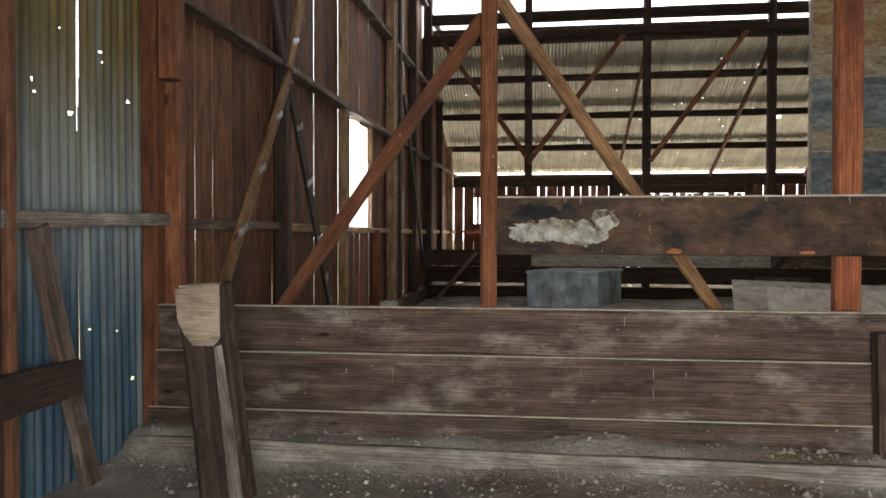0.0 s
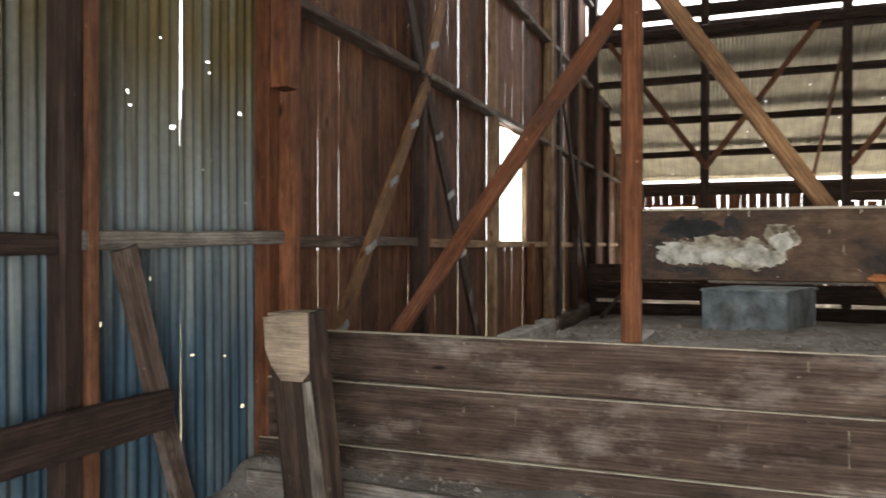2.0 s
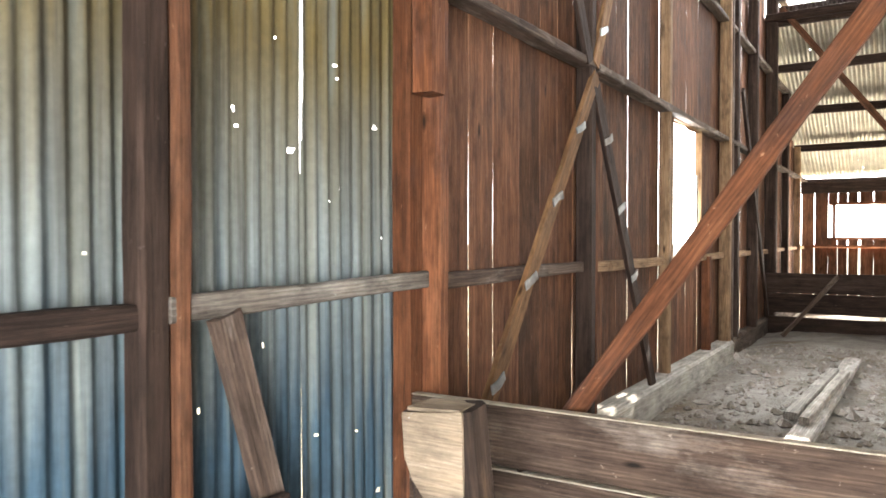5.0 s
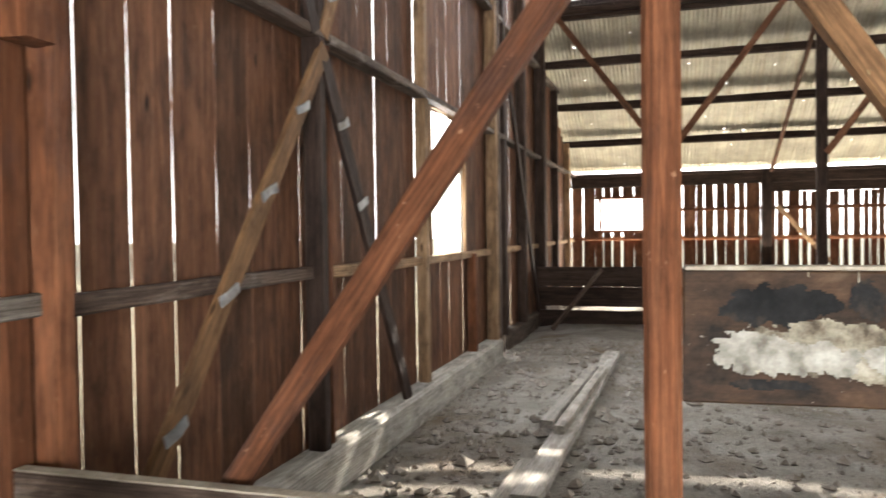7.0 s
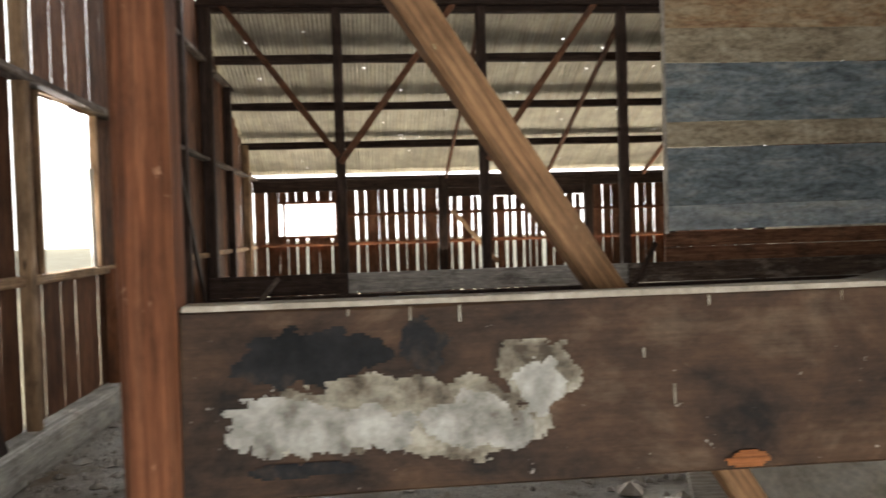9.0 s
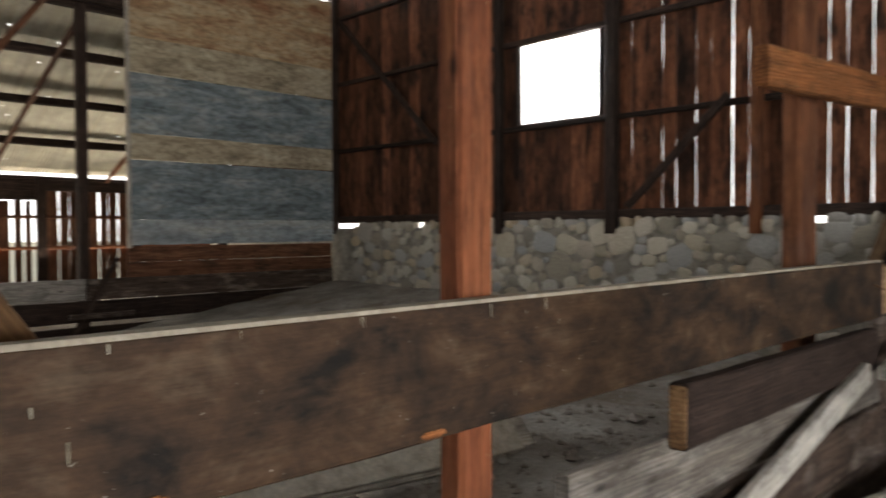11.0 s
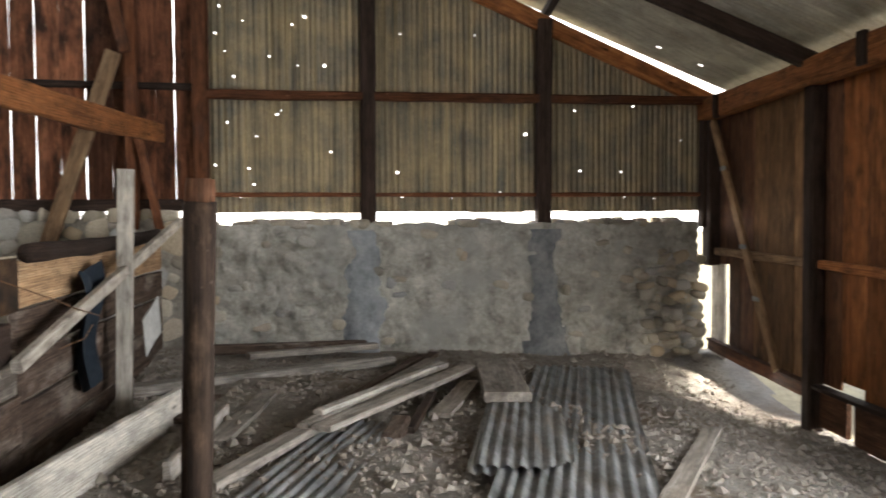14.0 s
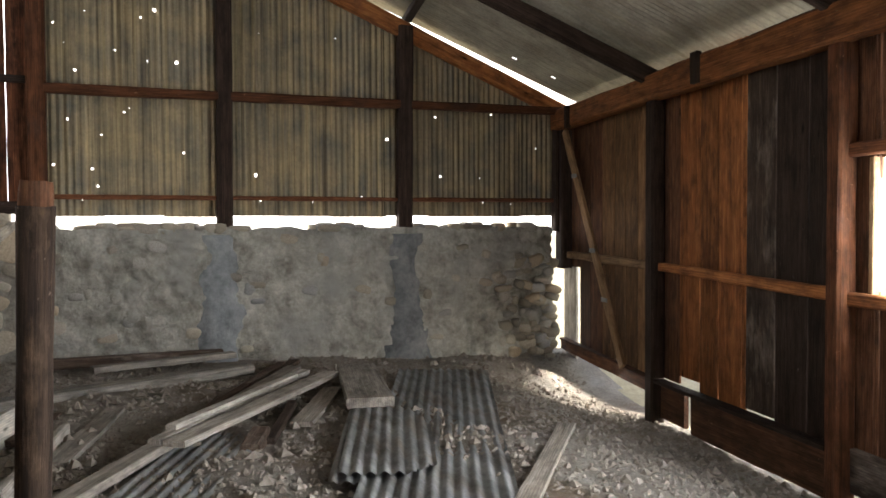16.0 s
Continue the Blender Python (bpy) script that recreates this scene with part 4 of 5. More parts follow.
# lintel board leaning out from the third post
board("loose_beam", (3.859, 0.03, 2.47), (8.319, -0.382, 2.65), 0.19, 0.07, (0, 0, 1), M_ORANGE, None, "orange-brown beam spiked across the barn post", 0.008, category="beam", warp=0.03)


# ---- plank fence ----
def build_fence():
    fence = group("plank_fence", (0, -0.03, 0), "stall fence of wide dusty dark planks set on edge", "fence")
    z = 0.905
    for row, (h, x0, x1, dz) in enumerate(((0.275, -2.06, 2.26, 0.015), (0.345, -2.06, 2.26, 0.02), (0.27, -2.06, 2.2, 0.03), (0.2, -2.06, 2.26, 0.0))):
        off = -0.016 * row
        board("plank", (x0, -0.055 + off, z - h / 2), (x1, -0.06 + off, z - h / 2 + dz), h - 0.010, 0.05, (0, 0, 1), M_FENCE, fence, jit=0.004, warp=0.004, chamfer=0.2)
        # pale strip: dust plus the light line along the plank's top edge
        board("dusty_light_edge", (x0 + 0.01, -0.055 + off - 0.004, z - 0.002), (x1 - 0.01, -0.06 + off - 0.004, z + dz - 0.002), 0.050, 0.006, (0, 1, 0), M_DUST_LIGHT, fence, "pale dust and painted edge light on the upper edge", jit=0.001)
        z -= h
    board("plank", (-1.98, -0.31, 0.105), (2.4, -0.33, 0.095), 0.12, 0.045, (0, 0, 1), M_DUSTY, fence, "grey plank half buried at the foot of the fence", jit=0.006, warp=0.01)
    board("plank", (2.275, -0.04, 0.90), (5.383, -0.02, 0.86), 0.26, 0.05, (0, 0, 1), M_DUSTY, fence, jit=0.004)
    board("plank", (2.275, -0.05, 0.60), (5.383, -0.04, 0.58), 0.28, 0.05, (0, 0, 1), M_FENCE, fence)
    board("plank", (2.275, -0.05, 0.29), (5.383, -0.04, 0.29), 0.28, 0.05, (0, 0, 1), M_FENCE, fence)
    board("plank", (2.86, -0.10, 1.10), (5.177, -0.06, 1.07), 0.23, 0.07, (0, 0, 1), M_DARK, fence, "short blackish plank with a sawn end")
    board("sawn_end", (2.851, -0.10, 1.10), (2.86, -0.10, 1.10), 0.215, 0.062, (0, 0, 1), M_BROWN, fence, "paler sawn end", jit=0.002)
    board("rail", (3.014, -0.14, 0.62), (4.868, -0.12, 0.98), 0.12, 0.04, (0, 0, 1), M_PALE, fence, "pale batten nailed aslant")
    for k, (zz, h) in enumerate(((1.38, 0.3), (1.08, 0.28), (0.79, 0.28), (0.5, 0.28), (0.22, 0.26))):
        board("plank", (5.466, 0.0, zz), (9.091, -0.2, zz + 0.03), h - 0.01, 0.045, (0, 0, 1), M_FENCE if k else M_TAN, fence, jit=0.005, warp=0.008)
    rng = random.Random(12)
    for _ in range(9):
        # whitewash runs down the two upper planks
        x, zt = rng.uniform(-1.0, 2.2), rng.choice((0.88, 0.6, 0.6, 0.62))
        l, w = rng.choice((0.03, 0.05, 0.09, 0.16)), rng.uniform(0.0012, 0.003)
        zt -= rng.uniform(0.0, 0.06)
        y = -0.0865 if zt > 0.64 else -0.1035
        mesh_ob("paint_drip", [(x - w, y, zt), (x + w, y, zt), (x + w * 0.4, y - 0.003, zt - l), (x - w * 0.6, y - 0.003, zt - l)], [(0, 3, 2, 1)], M_PAINTWORN, fence)
    top = group("fence_top_plank", (2.5, 0.02, 1.22), "heavy brown fence plank on the posts with peeling white paint", "plank")
    board("plank", (0.065, 0.025, 1.385), (5.5, 0.0, 1.385), 0.33, 0.055, (0, 0, 1), M_TOPPLANK, top, jit=0.004, chamfer=0.1)
    # coats of tar and paint: ragged flakes inside soft ovals
    coats = (("tar_patch", M_TAR, "black tar stain", ((0.28, 1.462, 0.14, 0.055), (0.48, 1.475, 0.05, 0.045), (0.26, 1.268, 0.10, 0.013)), 0.8, 17),
             ("paint_patch", M_PAINTWORN, "worn thin white paint", ((0.33, 1.355, 0.18, 0.06), (0.54, 1.345, 0.18, 0.075), (0.68, 1.41, 0.08, 0.07), (0.38, 1.395, 0.07, 0.04)), 0.75, 15),
             ("paint_patch", M_PAINT, "peeling white paint", ((0.23, 1.34, 0.10, 0.055), (0.37, 1.335, 0.10, 0.045), (0.57, 1.335, 0.11, 0.05), (0.68, 1.40, 0.045, 0.055)), 0.85, 18),
             ("bare_patch", M_ORANGE, "bare splintered wood", ((1.06, 1.242, 0.05, 0.017),), 0.5, 20),
             ("bare_patch", M_ORANGE, "bare splintered wood", ((1.77, 1.236, 0.045, 0.011),), 0.4, 20))
    for n, (name, mat, label, ovals, rag, freq) in enumerate(coats):
        xs = np.arange(0.09, 2.0 if n > 2 else 1.15, 0.0045)
        zs = np.arange(1.224, 1.546, 0.0045)
        vid, verts, faces = {}, [], []
        for i, x in enumerate(xs[:-1]):
            for j, z in enumerate(zs[:-1]):
                f = max(1 - ((x - ox) / rx) ** 2 - ((z - oz) / rz) ** 2 for ox, oz, rx, rz in ovals)
                if f > -0.7 and f + rag * noise.fractal(Vector((x * freq, z * freq * 1.3, n * 7.0)), 0.9, 2.0, 5) > 0.12:
                    quad = []
                    for ii, jj in ((i, j), (i, j + 1), (i + 1, j + 1), (i + 1, j)):
                        if (ii, jj) not in vid:
                            vid[ii, jj] = len(verts)
                            verts.append((xs[ii], -0.0085 - 0.0045 * xs[ii] - 0.001 * n, zs[jj]))
                        quad.append(vid[ii, jj])
                    faces.append(tuple(quad))
        mesh_ob(name, verts, faces, mat, top, label=label)
    # the same pale strip, dust and top light in one colour
    board("dusty_light_edge", (0.07, 0.024, 1.5535), (5.48, 0.0, 1.5535), 0.056, 0.011, (0, 1, 0), M_DUST_LIGHT, top, "pale dust and painted edge light along the upper edge", jit=0.003)
    rng = random.Random(8)
    for _ in range(18):
        x = rng.uniform(0.3, 4.5)
        y = 0.025 - 0.0045 * x - 0.0275 - 0.004
        z = rng.choice((1.545, 1.545, rng.uniform(1.26, 1.5)))
        l, w = rng.uniform(0.01, 0.05), rng.uniform(0.0012, 0.003)
        mesh_ob("paint_drip", [(x - w, y, z), (x + w, y, z), (x + w * 0.4, y - 0.002, z - l), (x - w * 0.6, y - 0.002, z - l)], [(0, 3, 2, 1)], M_PAINTWORN, top)


def top_plank_mat():
    """Greasy brown plank, blotched with rust-brown and near-black."""
    mat, nt, b = surface("greasy_brown_plank", 0.7)
    n1 = noise_tex(nt, mapped(nt, (2.0, 3.2, 3.2)), 1.7, 9, 0.68, 0.3)
    n2 = noise_tex(nt, mapped(nt, (4, 7, 7)), 2.2, 8, 0.7)
    n3 = noise_tex(nt, mapped(nt, (2, 60, 60)), 2.0, 5, 0.6)
    col = ramp(nt, n1, [(0.38, (0.010, 0.007, 0.005)), (0.46, (0.030, 0.017, 0.010)), (0.56, (0.054, 0.029, 0.015)), (0.66, (0.085, 0.055, 0.032))])
    col = mix(nt, 0.8, col, ramp(nt, n2, [(0.3, (0.45, 0.43, 0.42)), (0.5, (1, 1, 1)), (0.68, (1.4, 1.36, 1.3))]), 'MULTIPLY')
    col = mix(nt, 0.4, col, ramp(nt, n3, [(0.3, (0.5, 0.5, 0.5)), (0.65, (1.15, 1.15, 1.15))]), 'MULTIPLY')
    specks = noise_tex(nt, mapped(nt, (30, 30, 30)), 1.4, 3, 0.6)
    col = mix(nt, ramp(nt, specks, [(0.70, (0, 0, 0)), (0.76, (0.6, 0.6, 0.6))]), col, (0.4, 0.36, 0.3))
    nt.links.new(col, b.inputs["Base Color"])
    bump(nt, b, n2, 0.45, 0.008)
    return mat


M_TOPPLANK = top_plank_mat()
M_PAINT = rough_mineral("chalky_old_paint", [(0.32, (0.10, 0.088, 0.066)), (0.48, (0.25, 0.235, 0.2)), (0.68, (0.40, 0.38, 0.33))], 13, 45, 0.3, 0.8, 0.006)
M_TAR = rough_mineral("black_tar_stain", [(0.35, (0.010, 0.010, 0.010)), (0.55, (0.019, 0.018, 0.018)), (0.72, (0.06, 0.042, 0.028))], 9, 40, 0.4, 0.95, 0.006)
M_PAINTWORN = rough_mineral("worn_thin_paint", [(0.38, (0.06, 0.045, 0.03)), (0.5, (0.19, 0.165, 0.12)), (0.64, (0.36, 0.33, 0.26))], 12, 40, 0.3, 0.8, 0.006)
build_fence()


def build_far_fence():
    f = group("far_fence", (3, 10.4, 0), "low dark plank fence between the far posts", "fence")
    for x0, x1, mat in ((XW + 0.05, 0.05, M_DARK), (0.07, 4.55, M_GREY), (4.58, 9.1, M_FENCE)):
        for zz, h, mt in ((0.88, 0.33, mat), (0.55, 0.33, M_DARK), (0.18, 0.30, M_DARK)):
            board("plank", (x0, 10.38, zz), (x1, 10.38, zz), h - 0.012, 0.05, (0, 0, 1), mt, f, jit=0.004)
    for zz in (1.15, 1.40):
        board("plank", (5.2, 10.42, zz), (9.1, 10.42, zz), 0.24, 0.05, (0, 0, 1), M_BARN, f, jit=0.004)
    board("prop", (-1.7, 9.6, 0.1), (-1.0, 10.3, 1.0), 0.06, 0.05, (0, 0, 1), M_FENCE, f)
    board("prop", (4.1, 9.8, 0.1), (5.0, 10.3, 1.35), 0.08, 0.05, (0, 0, 1), M_DARK, f)
    board("prop", (4.1, 9.7, 0.55), (5.2, 10.2, 0.5), 0.08, 0.05, (0, 0, 1), M_FENCE, f)


build_far_fence()

# hanging partition of painted sheets in the far row
panel = group("hanging_partition", (7.2, 10.4, 1.5), "hanging partition of wide stained blue-grey and tan sheets", "partition")
for z0, z1, mats in ((1.54, 2.88, (M_PANEL_LOW, M_PANEL_BLUE)), (2.89, 4.24, (M_PANEL_TAN, M_PANEL_BLUE)), (4.25, 6.1, (M_PANEL_TAN, M_PANEL_ORANGE))):
    zm = z0 + 0.3 * (z1 - z0)
    for a, b2, mt in ((z0, zm, mats[0]), (zm, z1, mats[1])):
        board("sheet", (5.22, 10.36, (a + b2) / 2), (9.1, 10.36, (a + b2) / 2 + 0.02), b2 - a - 0.004, 0.03, (0, 0, 1), mt, panel, chamfer=0.08)
board("edge_strip", (5.2, 10.33, 1.5), (5.2, 10.33, 6.1), 0.05, 0.07, (1, 0, 0), M_PALE, panel)


# ---- loose things ----
def stub_post():
    """A short leaning post whose top is sawn off aslant."""
    ob = group("stub_post", (-1.2, -0.9, 0), "short leaning dark post with a pale sawn top", "post")
    board("shaft", (-1.19, -0.88, -0.05), (-1.31, -0.90, 1.085), 0.25, 0.16, (1, 0, 0), M_STUB, ob, "near-black timber", jit=0.006, chamfer=0.2)
    verts = [(-1.42, -0.986, 1.07), (-1.20, -0.986, 1.095), (-1.195, -0.984, 0.84), (-1.23, -0.983, 0.80), (-1.33, -0.983, 0.80), (-1.38, -0.984, 0.86), (-1.41, -0.985, 0.93)]
    verts += [(x, y + 0.012, z) for x, y, z in verts]
    n = 7
    faces = [tuple(range(n)), tuple(range(2 * n - 1, n - 1, -1))] + [(i, i + n, (i + 1) % n + n, (i + 1) % n) for i in range(n)]
    # greyish tan strip paints the light on the post's right side
    board("worn_edge", (-1.112, -0.966, 0.0), (-1.208, -0.979, 0.80), 0.07, 0.02, (1, 0, 0), M_DUSTY, ob, "greyish tan strip for the lit side", jit=0.006, chamfer=0.3, taper=0.6)
    mesh_ob("sawn_face", verts, faces, M_CUT, ob, label="pale sawn face")
    board("cap", (-1.405, -0.90, 1.082), (-1.215, -0.90, 1.092), 0.145, 0.012, (0, 1, 0), M_CUT, ob, "pale sawn top")


M_STUB = wood("near_black_stub", (0.012, 0.009, 0.008), (0.036, 0.023, 0.017), (0.09, 0.06, 0.042), (0.17, 0.11, 0.07), 0.62, spread=0.1)
stub_post()

prop = group("leaning_prop", (-1.7, -1.3, 0), "worn red-brown prop leaning against the iron wall", "prop")
board("board", (-2.0, -0.76, -0.03), (-1.98, -1.21, 1.365), 0.12, 0.05, (0, 1, 0), M_FENCE, prop, jit=0.007)
board("cross_board", (-1.93, -0.98, 0.635), (-1.92, -3.3, 0.65), 0.185, 0.045, (0, 0, 1), M_DARK, prop, "dark cross board", jit=0.006)
board("leg", (-1.95, -3.15, -0.03), (-1.98, -3.2, 0.9), 0.1, 0.06, (0, 1, 0), M_RED, prop)

end_post = group("fence_end_post", (2.128, -0.155, 0), "short dark dusty post at the end of the plank fence", "post")
board("shaft", (2.149, -0.155, -0.03), (2.128, -0.155, 0.82), 0.12, 0.12, (1, 0, 0), M_FENCE, end_post)

stall = group("stall_post", (2.417, -0.948, 0), "tall split red-brown stall post with a broken top", "post")
board("shaft", (2.417, -0.948, -0.05), (2.396, -0.948, 2.0), 0.10, 0.15, (1, 0, 0), M_STALL, stall, jit=0.006, chamfer=0.3)
board("split", (2.357, -0.979, 0.2), (2.35, -0.979, 1.97), 0.05, 0.03, (0, 1, 0), M_STALL, stall, jit=0.008, chamfer=0.3)
board("split", (2.40, -1.02, -0.03), (2.385, -1.005, 1.30), 0.085, 0.09, (0, 1, 0), M_STALL, stall, "bright split sapwood", jit=0.012, chamfer=0.35, taper=0.6)
board("split", (2.40, -0.99, 1.25), (2.392, -0.985, 1.985), 0.06, 0.08, (0, 1, 0), M_STALL, stall, jit=0.008, chamfer=0.35)
stake = group("round_post", (4.044, -1.288, 0), "dark rounded red-brown stall post with a lighter cap", "post")
board("shaft", (4.044, -1.236, -0.05), (4.044, -1.288, 1.84), 0.145, 0.13, (0, 1, 0), M_STUB, stake, jit=0.004, round_=True)
board("cap", (4.044, -1.288, 1.835), (4.044, -1.293, 1.945), 0.13, 0.12, (0, 1, 0), M_BARN, stake, "weathered cap", round_=True)

board("upright_lath", (6.908, -0.299, 0.08), (7.052, -0.32, 2.2), 0.13, 0.03, (0, 1, 0), M_PALE, None, "pale upright lath leaning at the fence", 0.004, category="lath")
board("slanting_pole", (5.074, -0.155, 0.95), (8.834, -0.464, 1.78), 0.09, 0.06, (0, 0, 1), M_PALE, None, "pale slanting pole laid across the fence", 0.006, category="pole")
board("trough_board", (4.405, -0.237, 0.28), (6.671, -0.794, 0.30), 0.34, 0.05, (0, 0, 1), M_PALE, None, "pale heavy board standing on edge on the floor", 0.006, category="board")
board("trough_board", (5.177, -0.927, 0.22), (6.516, -1.133, 0.24), 0.22, 0.05, (0, 0, 1), M_GREY, None, "grey board standing on edge on the floor", 0.006, category="board")


board("log_rail", (5.5, -0.08, 1.575), (8.9, -0.22, 1.64), 0.13, 0.12, (0, 0, 1), M_DARK, None, "dark rounded log lying along the top of the plank fence", 0.006, category="log", round_=True, warp=0.02)


def hanging_cloth():
    n, m = 10, 14
    verts, faces = [], []
    for j in range(m + 1):
        for i in range(n + 1):
            u, v = i / n, j / m
            verts.append((6.26 + 0.5 * u, -0.16 - 0.05 * math.sin(u * 9 + v * 2) - 0.03 * math.sin(v * 7), 1.42 - 0.85 * v - 0.06 * math.sin(u * 5)))
    for j in range(m):
        for i in range(n):
            a = j * (n + 1) + i
            faces.append((a, a + 1, a + n + 2, a + n + 1))
    ob = mesh_ob("hanging_cloth", verts, faces, M_CLOTH, smooth=True)
    tagged(ob, "dark blue rag hung over the plank fence", "cloth")


hanging_cloth()
board("paper_sheet", (7.25, -0.40, 0.78), (7.72, -0.44, 0.93), 0.34, 0.008, (0, 0, 1), M_PAPER, None, "curled dirty white sheet tucked in the fence", 0.01, category="paper")


def wires():
    for k, pts in enumerate((((4.868, -0.155, 1.45), (5.28, -0.309, 1.3), (5.795, -0.258, 1.2), (6.207, -0.309, 1.1)), ((5.486, -0.258, 0.98), (5.795, -0.32, 1.0), (6.104, -0.289, 1.05)))):
        cu = bpy.data.curves.new("wire", 'CURVE')
        cu.dimensions, cu.bevel_depth = '3D', 0.004
        sp = cu.splines.new('POLY')
        sp.points.add(len(pts) - 1)
        for p, c in zip(sp.points, pts):
            p.co = (*c, 1)
        cu.materials.append(M_WIRE)
        tagged(new("loose_wire", cu), "thin rusty wire tangled on the fence", "wire", "wires")


wires()


def tank():
    """A covered sheet-metal tank with a slightly overhanging lid."""
    ob = group("metal_tank", (0.85, 9.0, 0.1), "blue-grey sheet-metal tank with a flat lid on the dirt floor", "tank")

    def prism(name, foot, z0, z1, mat, label=""):
        n = len(foot)
        v = [(x, y, z0) for x, y in foot] + [(x, y, z1) for x, y in foot]
        f = [tuple(range(n - 1, -1, -1)), tuple(range(n, 2 * n))] + [(i, (i + 1) % n, n + (i + 1) % n, n + i) for i in range(n)]
        o = mesh_ob(name, v, f, mat, ob, label=label)
        bm = bmesh.new()
        bm.from_mesh(o.data)
        bmesh.ops.bevel(bm, geom=bm.edges[:], offset=0.015, segments=2, affect='EDGES')
        bm.to_mesh(o.data)
        bm.free()
    prism("body", ((0.03, 8.47), (1.22, 8.37), (1.72, 9.55), (0.55, 9.65)), 0.05, 0.67, M_TUB)
    prism("lid", ((0.0, 8.44), (1.25, 8.34), (1.76, 9.58), (0.53, 9.68)), 0.672, 0.72, M_TUB, "flat lid")


tank()

slab = group("white_panel", (3.3, 2.3, 0.2), "whitewashed panel lying aslant on the dirt floor", "panel")
board("sheet", (2.02, 2.55, 0.57), (4.75, 2.25, 0.50), 0.92, 0.04, (0.0, 0.55, 0.62), M_PALE, slab, jit=0.006)
board("sheet", (2.3, 2.50, 0.55), (4.6, 2.22, 0.50), 0.80, 0.052, (0.0, 0.55, 0.62), M_PLASTERPATCH, slab, "flaking white face", jit=0.006)

# lumber on the dirt floor beyond the fence
for p0, p1, w, t, mat in (((-0.74, 2.05, 0.16), (-0.60, 7.05, 0.17), 0.17, 0.07, M_GREY), ((-0.72, 3.3, 0.23), (-0.60, 5.7, 0.235), 0.085, 0.06, M_GREY),
                          ((-0.83, 3.42, 0.235), (-0.70, 5.75, 0.24), 0.10, 0.06, M_GREY), ((-0.87, 1.75, 0.15), (-0.83, 2.75, 0.16), 0.13, 0.05, M_GREY)):
    board("loose_board", p0, p1, w, t, (1, 0, 0), mat, None, "grey dusty board lying on the dirt floor", 0.005, category="board", family="boards beyond the fence")


# ---- debris at the masonry wall ----
def loose(p0, p1, w, t, mat, label, up=(0, 0, 1), flat=True):
    d = Vector(p1) - Vector(p0)
    side = d.cross(Vector((0, 0, 1)))
    board("loose_board", p0, p1, w, t, side if flat else up, mat, None, label, 0.005, category="board", family="boards by the masonry wall")


G = "grey weathered board lying on the pile"
loose((4.868, -1.185, 0.27), (8.061, -3.039, 0.33), 0.15, 0.06, M_GREY, G)
loose((5.713, -1.844, 0.335), (7.567, -3.307, 0.35), 0.17, 0.045, M_GREY, G)
loose((6.001, -1.834, 0.375), (7.567, -2.957, 0.36), 0.08, 0.04, M_PALE, "narrow pale batten lying on the pile")
loose((5.795, -1.721, 0.33), (7.804, -3.101, 0.34), 0.10, 0.05, M_GREY, "narrow grey batten lying on the pile")
loose((6.516, -1.958, 0.26), (8.37, -2.957, 0.32), 0.09, 0.06, M_FENCE, "dark batten under the board pile")
loose((6.774, -2.163, 0.25), (8.576, -3.142, 0.31), 0.11, 0.05, M_FENCE, "dark batten under the board pile")
loose((5.641, -2.318, 0.24), (6.001, -2.442, 0.26), 0.13, 0.12, M_FENCE, "short sawn block under the board pile")
loose((5.847, -2.483, 0.24), (6.825, -2.812, 0.27), 0.07, 0.05, M_FENCE, "dark batten under the board pile")
loose((6.207, -2.771, 0.25), (7.237, -3.245, 0.27), 0.17, 0.04, M_GREY, G)
loose((7.34, -0.258, 0.31), (8.319, -2.627, 0.32), 0.22, 0.10, M_GREY, "thick grey beam lying by the masonry wall")
loose((8.267, -1.185, 0.42), (8.731, -2.524, 0.40), 0.13, 0.06, M_GREY, G)
loose((8.731, -0.67, 0.42), (8.937, -2.421, 0.38), 0.14, 0.1, M_FENCE, "brown beam at the foot of the masonry wall")
loose((5.795, -1.133, 0.25), (7.34, -1.473, 0.27), 0.17, 0.04, M_GREY, "grey board lying flat by the pile")
loose((6.413, -0.825, 0.26), (7.134, -0.979, 0.27), 0.16, 0.05, M_FENCE, "dark board lying flat by the pile")
loose((6.31, -3.348, 0.34), (7.804, -3.616, 0.34), 0.38, 0.08, M_GREY, "thick wide grey-tan board with a reddish sawn end")
loose((6.825, -3.327, 0.25), (6.928, -3.657, 0.25), 0.14, 0.12, M_FENCE, "dark sawn block carrying a wide board")
loose((4.044, -3.533, 0.24), (5.569, -4.708, 0.20), 0.13, 0.035, M_GREY, "single grey board lying on the bare dirt")


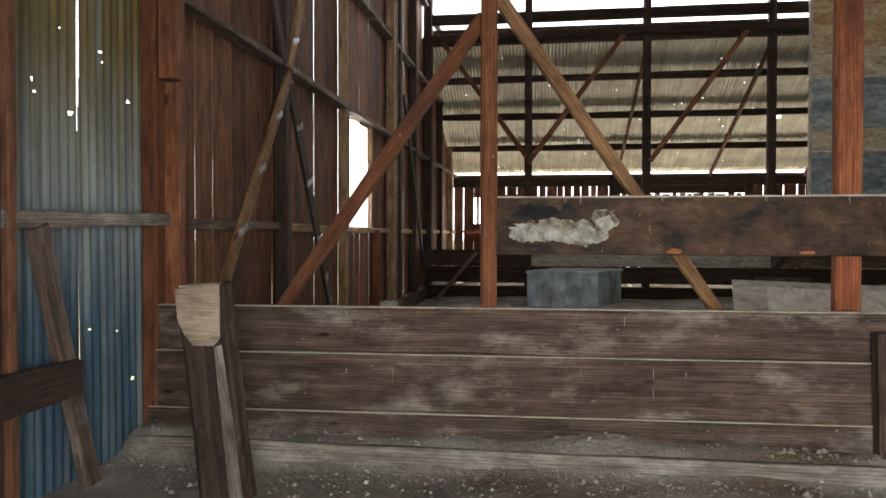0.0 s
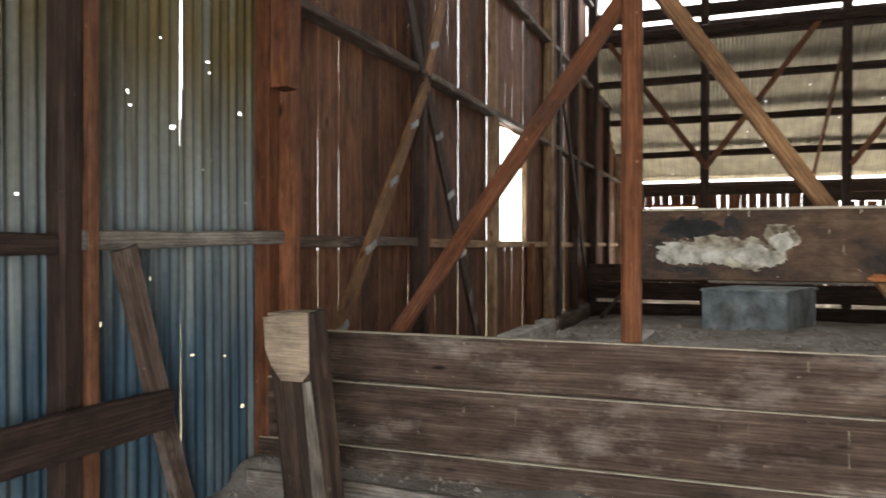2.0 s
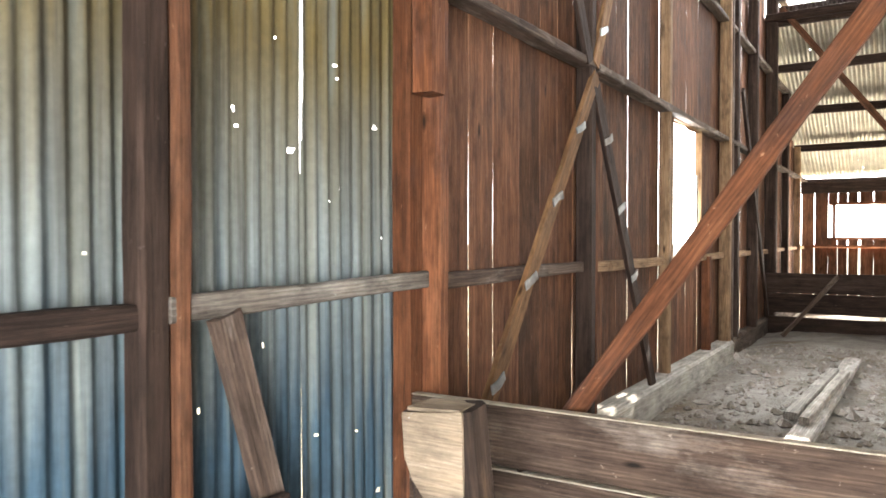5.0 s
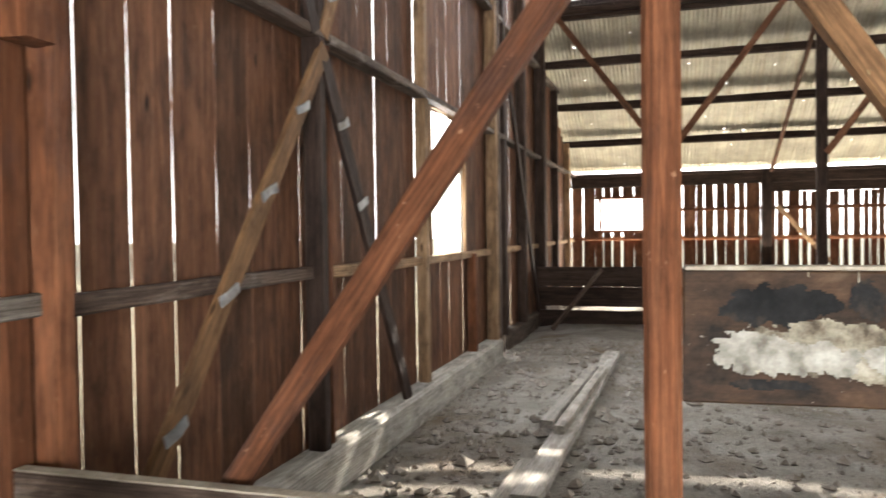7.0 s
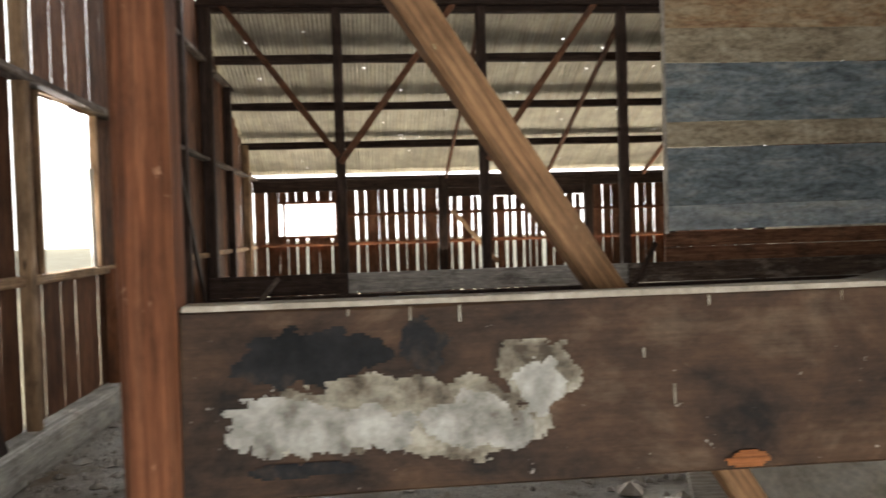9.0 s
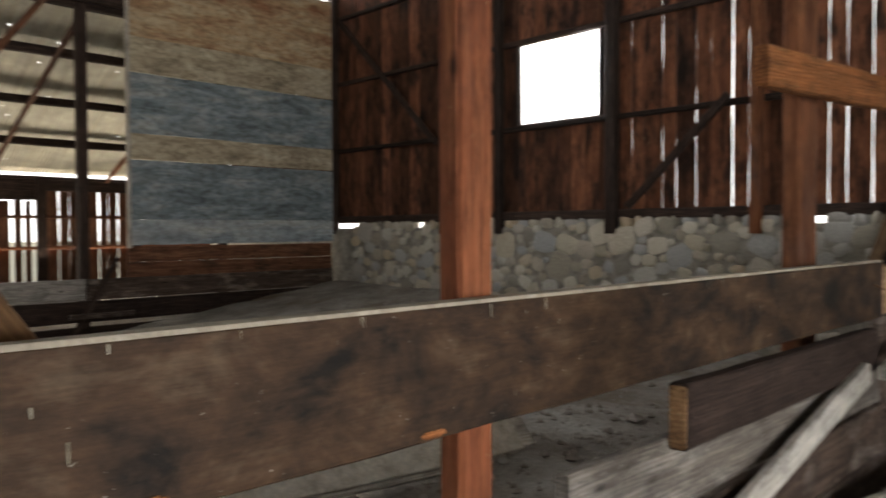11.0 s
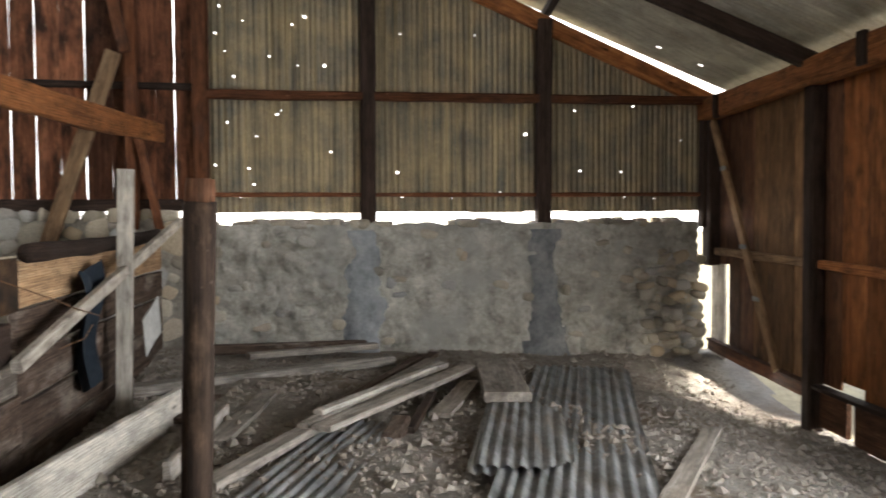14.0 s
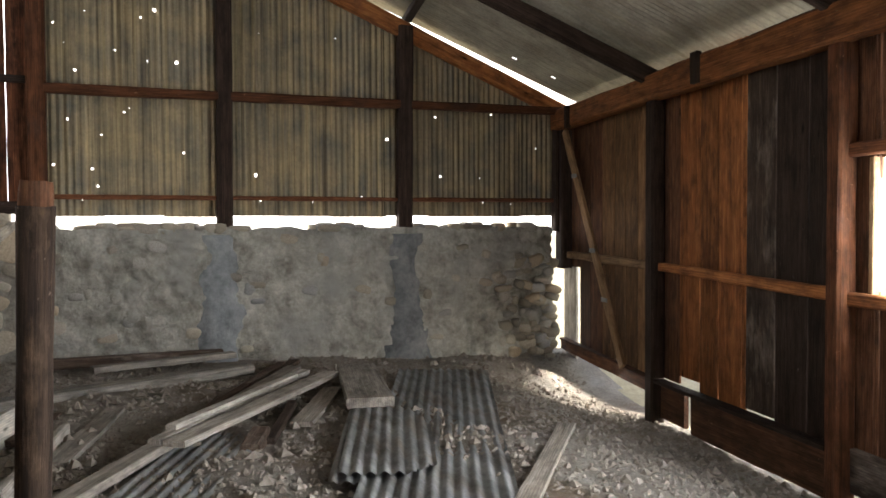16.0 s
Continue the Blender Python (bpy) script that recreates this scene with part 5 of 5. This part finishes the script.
def floor_iron():
    kinds = ((Vector((7.804, -4.553, 0.24)), Vector((4.147, -3.09, 0.24)), 0.92, 0.0, 0.010, "long loose sheet of dull corrugated iron half buried in dust"),
             (Vector((6.31, -3.513, 0.285)), Vector((4.611, -2.967, 0.285)), 0.60, 0.012, 0.006, "torn sheet of corrugated iron lying on another"),
             (Vector((6.331, -3.307, 0.265)), Vector((4.765, -2.782, 0.265)), 0.26, 0.0, 0.006, "narrow strip of loose corrugated iron on the floor"),
             (Vector((6.104, -2.236, 0.245)), Vector((4.147, -1.401, 0.24)), 0.62, 0.0, 0.008, "loose sheet of corrugated iron under the board pile"))
    for a, b, w, curl, bend, label in kinds:
        v = (b - a).normalized()
        u = Vector((0, 0, 1)).cross(v).normalized() * -1
        cut = None
        if curl:
            def cut(cu, cv):
                edge = 0.60 - cu
                return (cv > 0.55 * np.clip((edge - 0.33) / 0.27, 0, 1) ** 2 + 0.03 * np.sin(cu * 31)) & (cv < 1.66 - 0.18 * np.clip((edge - 0.4) / 0.2, 0, 1))
        o = a - u * w / 2
        ob = iron("iron_sheet", o, u, v, w, (b - a).length, M_FLOORIRON, None, label, pitch=0.085, amp=-0.012, bends=bend, curl=curl, rows=24, cut=cut)
        tagged(ob, label, "iron sheet", "loose iron sheets")


floor_iron()


# ---- masonry under the east gable ----
def build_masonry():
    rng = random.Random(51)
    # rendered part
    ys = np.arange(-6.6, -0.5, 0.028)
    zs = np.arange(-0.1, 1.80, 0.028)
    verts, faces = [], []
    for z in zs:
        for y in ys:
            top = 1.74 + 0.05 * noise.noise(Vector((y * 2.1, 0, 1))) + 0.03 * noise.noise(Vector((y * 7, 0, 2)))
            zz = min(z, top)
            d = 0.05 * noise.noise(Vector((y * 1.3, zz * 1.5, 4))) + 0.038 * noise.noise(Vector((y * 3.6, zz * 5.4, 6))) + 0.024 * noise.noise(Vector((y * 9, zz * 12, 8)))
            crack = abs(noise.noise(Vector((y * 2.4, zz * 2.0, 12))))
            d -= 0.06 * max(0.0, 1 - crack / 0.035) * (noise.noise(Vector((y, zz, 20))) > -0.15)
            # stones standing through the worn coat
            bare = max(0.0, min(1.0, 0.32 + 2.2 * noise.noise(Vector((y * 0.9, zz * 1.1, 30))) + 0.35 * (zz - 0.9)))
            cell = noise.voronoi(Vector((y * 4.3 + 0.5 * noise.noise(Vector((y * 3, zz * 3, 1))), zz * 6.2, 0.5)))[0]
            d += bare * (0.055 * min(1.0, (cell[1] - cell[0]) / 0.22) - 0.045)
            verts.append((XE - 0.20 - d, y, zz))
    ny = len(ys)
    for j in range(len(zs) - 1):
        for i in range(ny - 1):
            a = j * ny + i
            faces.append((a, a + ny, a + ny + 1, a + 1))
    top0 = (len(zs) - 1) * ny
    k = len(verts)
    for i in range(ny):
        x, y, z = verts[top0 + i]
        verts.append((XE + 0.32, y, z))
    for i in range(ny - 1):
        faces.append((top0 + i, k + i, k + i + 1, top0 + i + 1))
    wall = group("masonry_wall", (XE, -3.5, 0), "low rubble wall rendered in crumbling pale lime mortar", "wall", "structure")
    mesh_ob("render_coat", verts, faces, M_MORTAR, wall, smooth=True)
    board("outer_face", (XE + 0.3, -6.6, 0.82), (XE + 0.3, -0.5, 0.82), 1.7, 0.1, (0, 0, 1), M_MORTAR, wall)
    # cement smears under the studs
    for yc, w in ((-2.42, 0.40), (-4.58, 0.34)):
        sv, sf = [], []
        n = 22
        for j in range(n + 1):
            z = 0.05 + 1.62 * j / n
            for i in range(9):
                u = (i / 8 - 0.5) * w * (1 + 0.9 * noise.noise(Vector((z * 2.4, yc, i > 4))) + 0.25 * noise.noise(Vector((z * 9, yc, i > 4))) + 0.7 * max(0, 0.6 - z))
                sv.append((XE - 0.205 - 0.055 * math.cos((i / 8 - 0.5) * math.pi) - 0.035 * noise.noise(Vector((u * 6, z * 5, 5))), yc + u, z))
        for j in range(n):
            for i in range(8):
                a = j * 9 + i
                sf.append((a, a + 9, a + 10, a + 1))
        mesh_ob("cement_pier", sv, sf, M_CEMENT if yc > -3 else M_CEMENT_DARK, wall, label="smooth grey cement smeared over the rubble", smooth=True)
    for _ in range(46):
        y, z = rng.uniform(-6.2, -0.7), rng.uniform(0.15, 1.7)
        lump("stone", (XE - 0.185, y, z), (0.06, rng.uniform(0.05, 0.14), rng.uniform(0.04, 0.09)), M_STONE, wall, rng.randrange(99), rng.uniform(-0.3, 0.3))
    for _ in range(70):
        y = -6.65 + abs(rng.gauss(0, 0.45))
        z = rng.uniform(0.05, 1.35)
        lump("stone", (XE - 0.185 + rng.uniform(-0.02, 0.02), y, z), (0.08, rng.uniform(0.07, 0.15), rng.uniform(0.05, 0.10)), M_STONE, wall, rng.randrange(99), rng.uniform(-0.4, 0.4))
    for _ in range(44):
        y = rng.uniform(-6.3, -0.7)
        lump("stone", (XE - 0.05 + rng.uniform(-0.1, 0.1), y, 1.74), (0.12, rng.uniform(0.07, 0.2), rng.uniform(0.04, 0.10)), M_STONE, wall, rng.randrange(99), 0)
    # bare rubble part
    rub = group("rubble_wall", (XE, 5, 0), "low wall of pale rounded field stones in mortar", "wall", "structure")
    board("core", (XE + 0.1, -0.52, 0.89), (XE + 0.1, YF, 0.89), 1.84, 0.42, (0, 0, 1), M_JOINT, rub, jit=0.012)
    placed = []
    for _ in range(9000):
        if len(placed) > 298:
            break
        r = rng.choice((0.09, 0.12, 0.15, 0.19, 0.23)) * (1 if len(placed) < 190 else 0.62)
        y, z = rng.uniform(-0.4, 9.8), rng.uniform(0.55, 1.8)
        if all((y - a) ** 2 + ((z - b2) * 1.15) ** 2 > (0.86 * (r + c)) ** 2 for a, b2, c in placed):
            placed.append((y, z, r))
            lump("stone", (XE - 0.098 + rng.uniform(-0.008, 0.008), y, z), (0.055, r * rng.uniform(1.1, 1.45), r * rng.uniform(0.9, 1.2)), M_STONE, rub, rng.randrange(99), rng.uniform(-0.5, 0.5))
    y = -0.4
    while y < 9.5:
        w = rng.uniform(0.12, 0.3)
        if rng.random() < 0.92:
            lump("stone", (XE + 0.02, y + w / 2, 1.85), (0.16, w * 0.56, rng.uniform(0.09, 0.15)), M_STONE, rub, rng.randrange(99), 0)
        y += w


build_masonry()
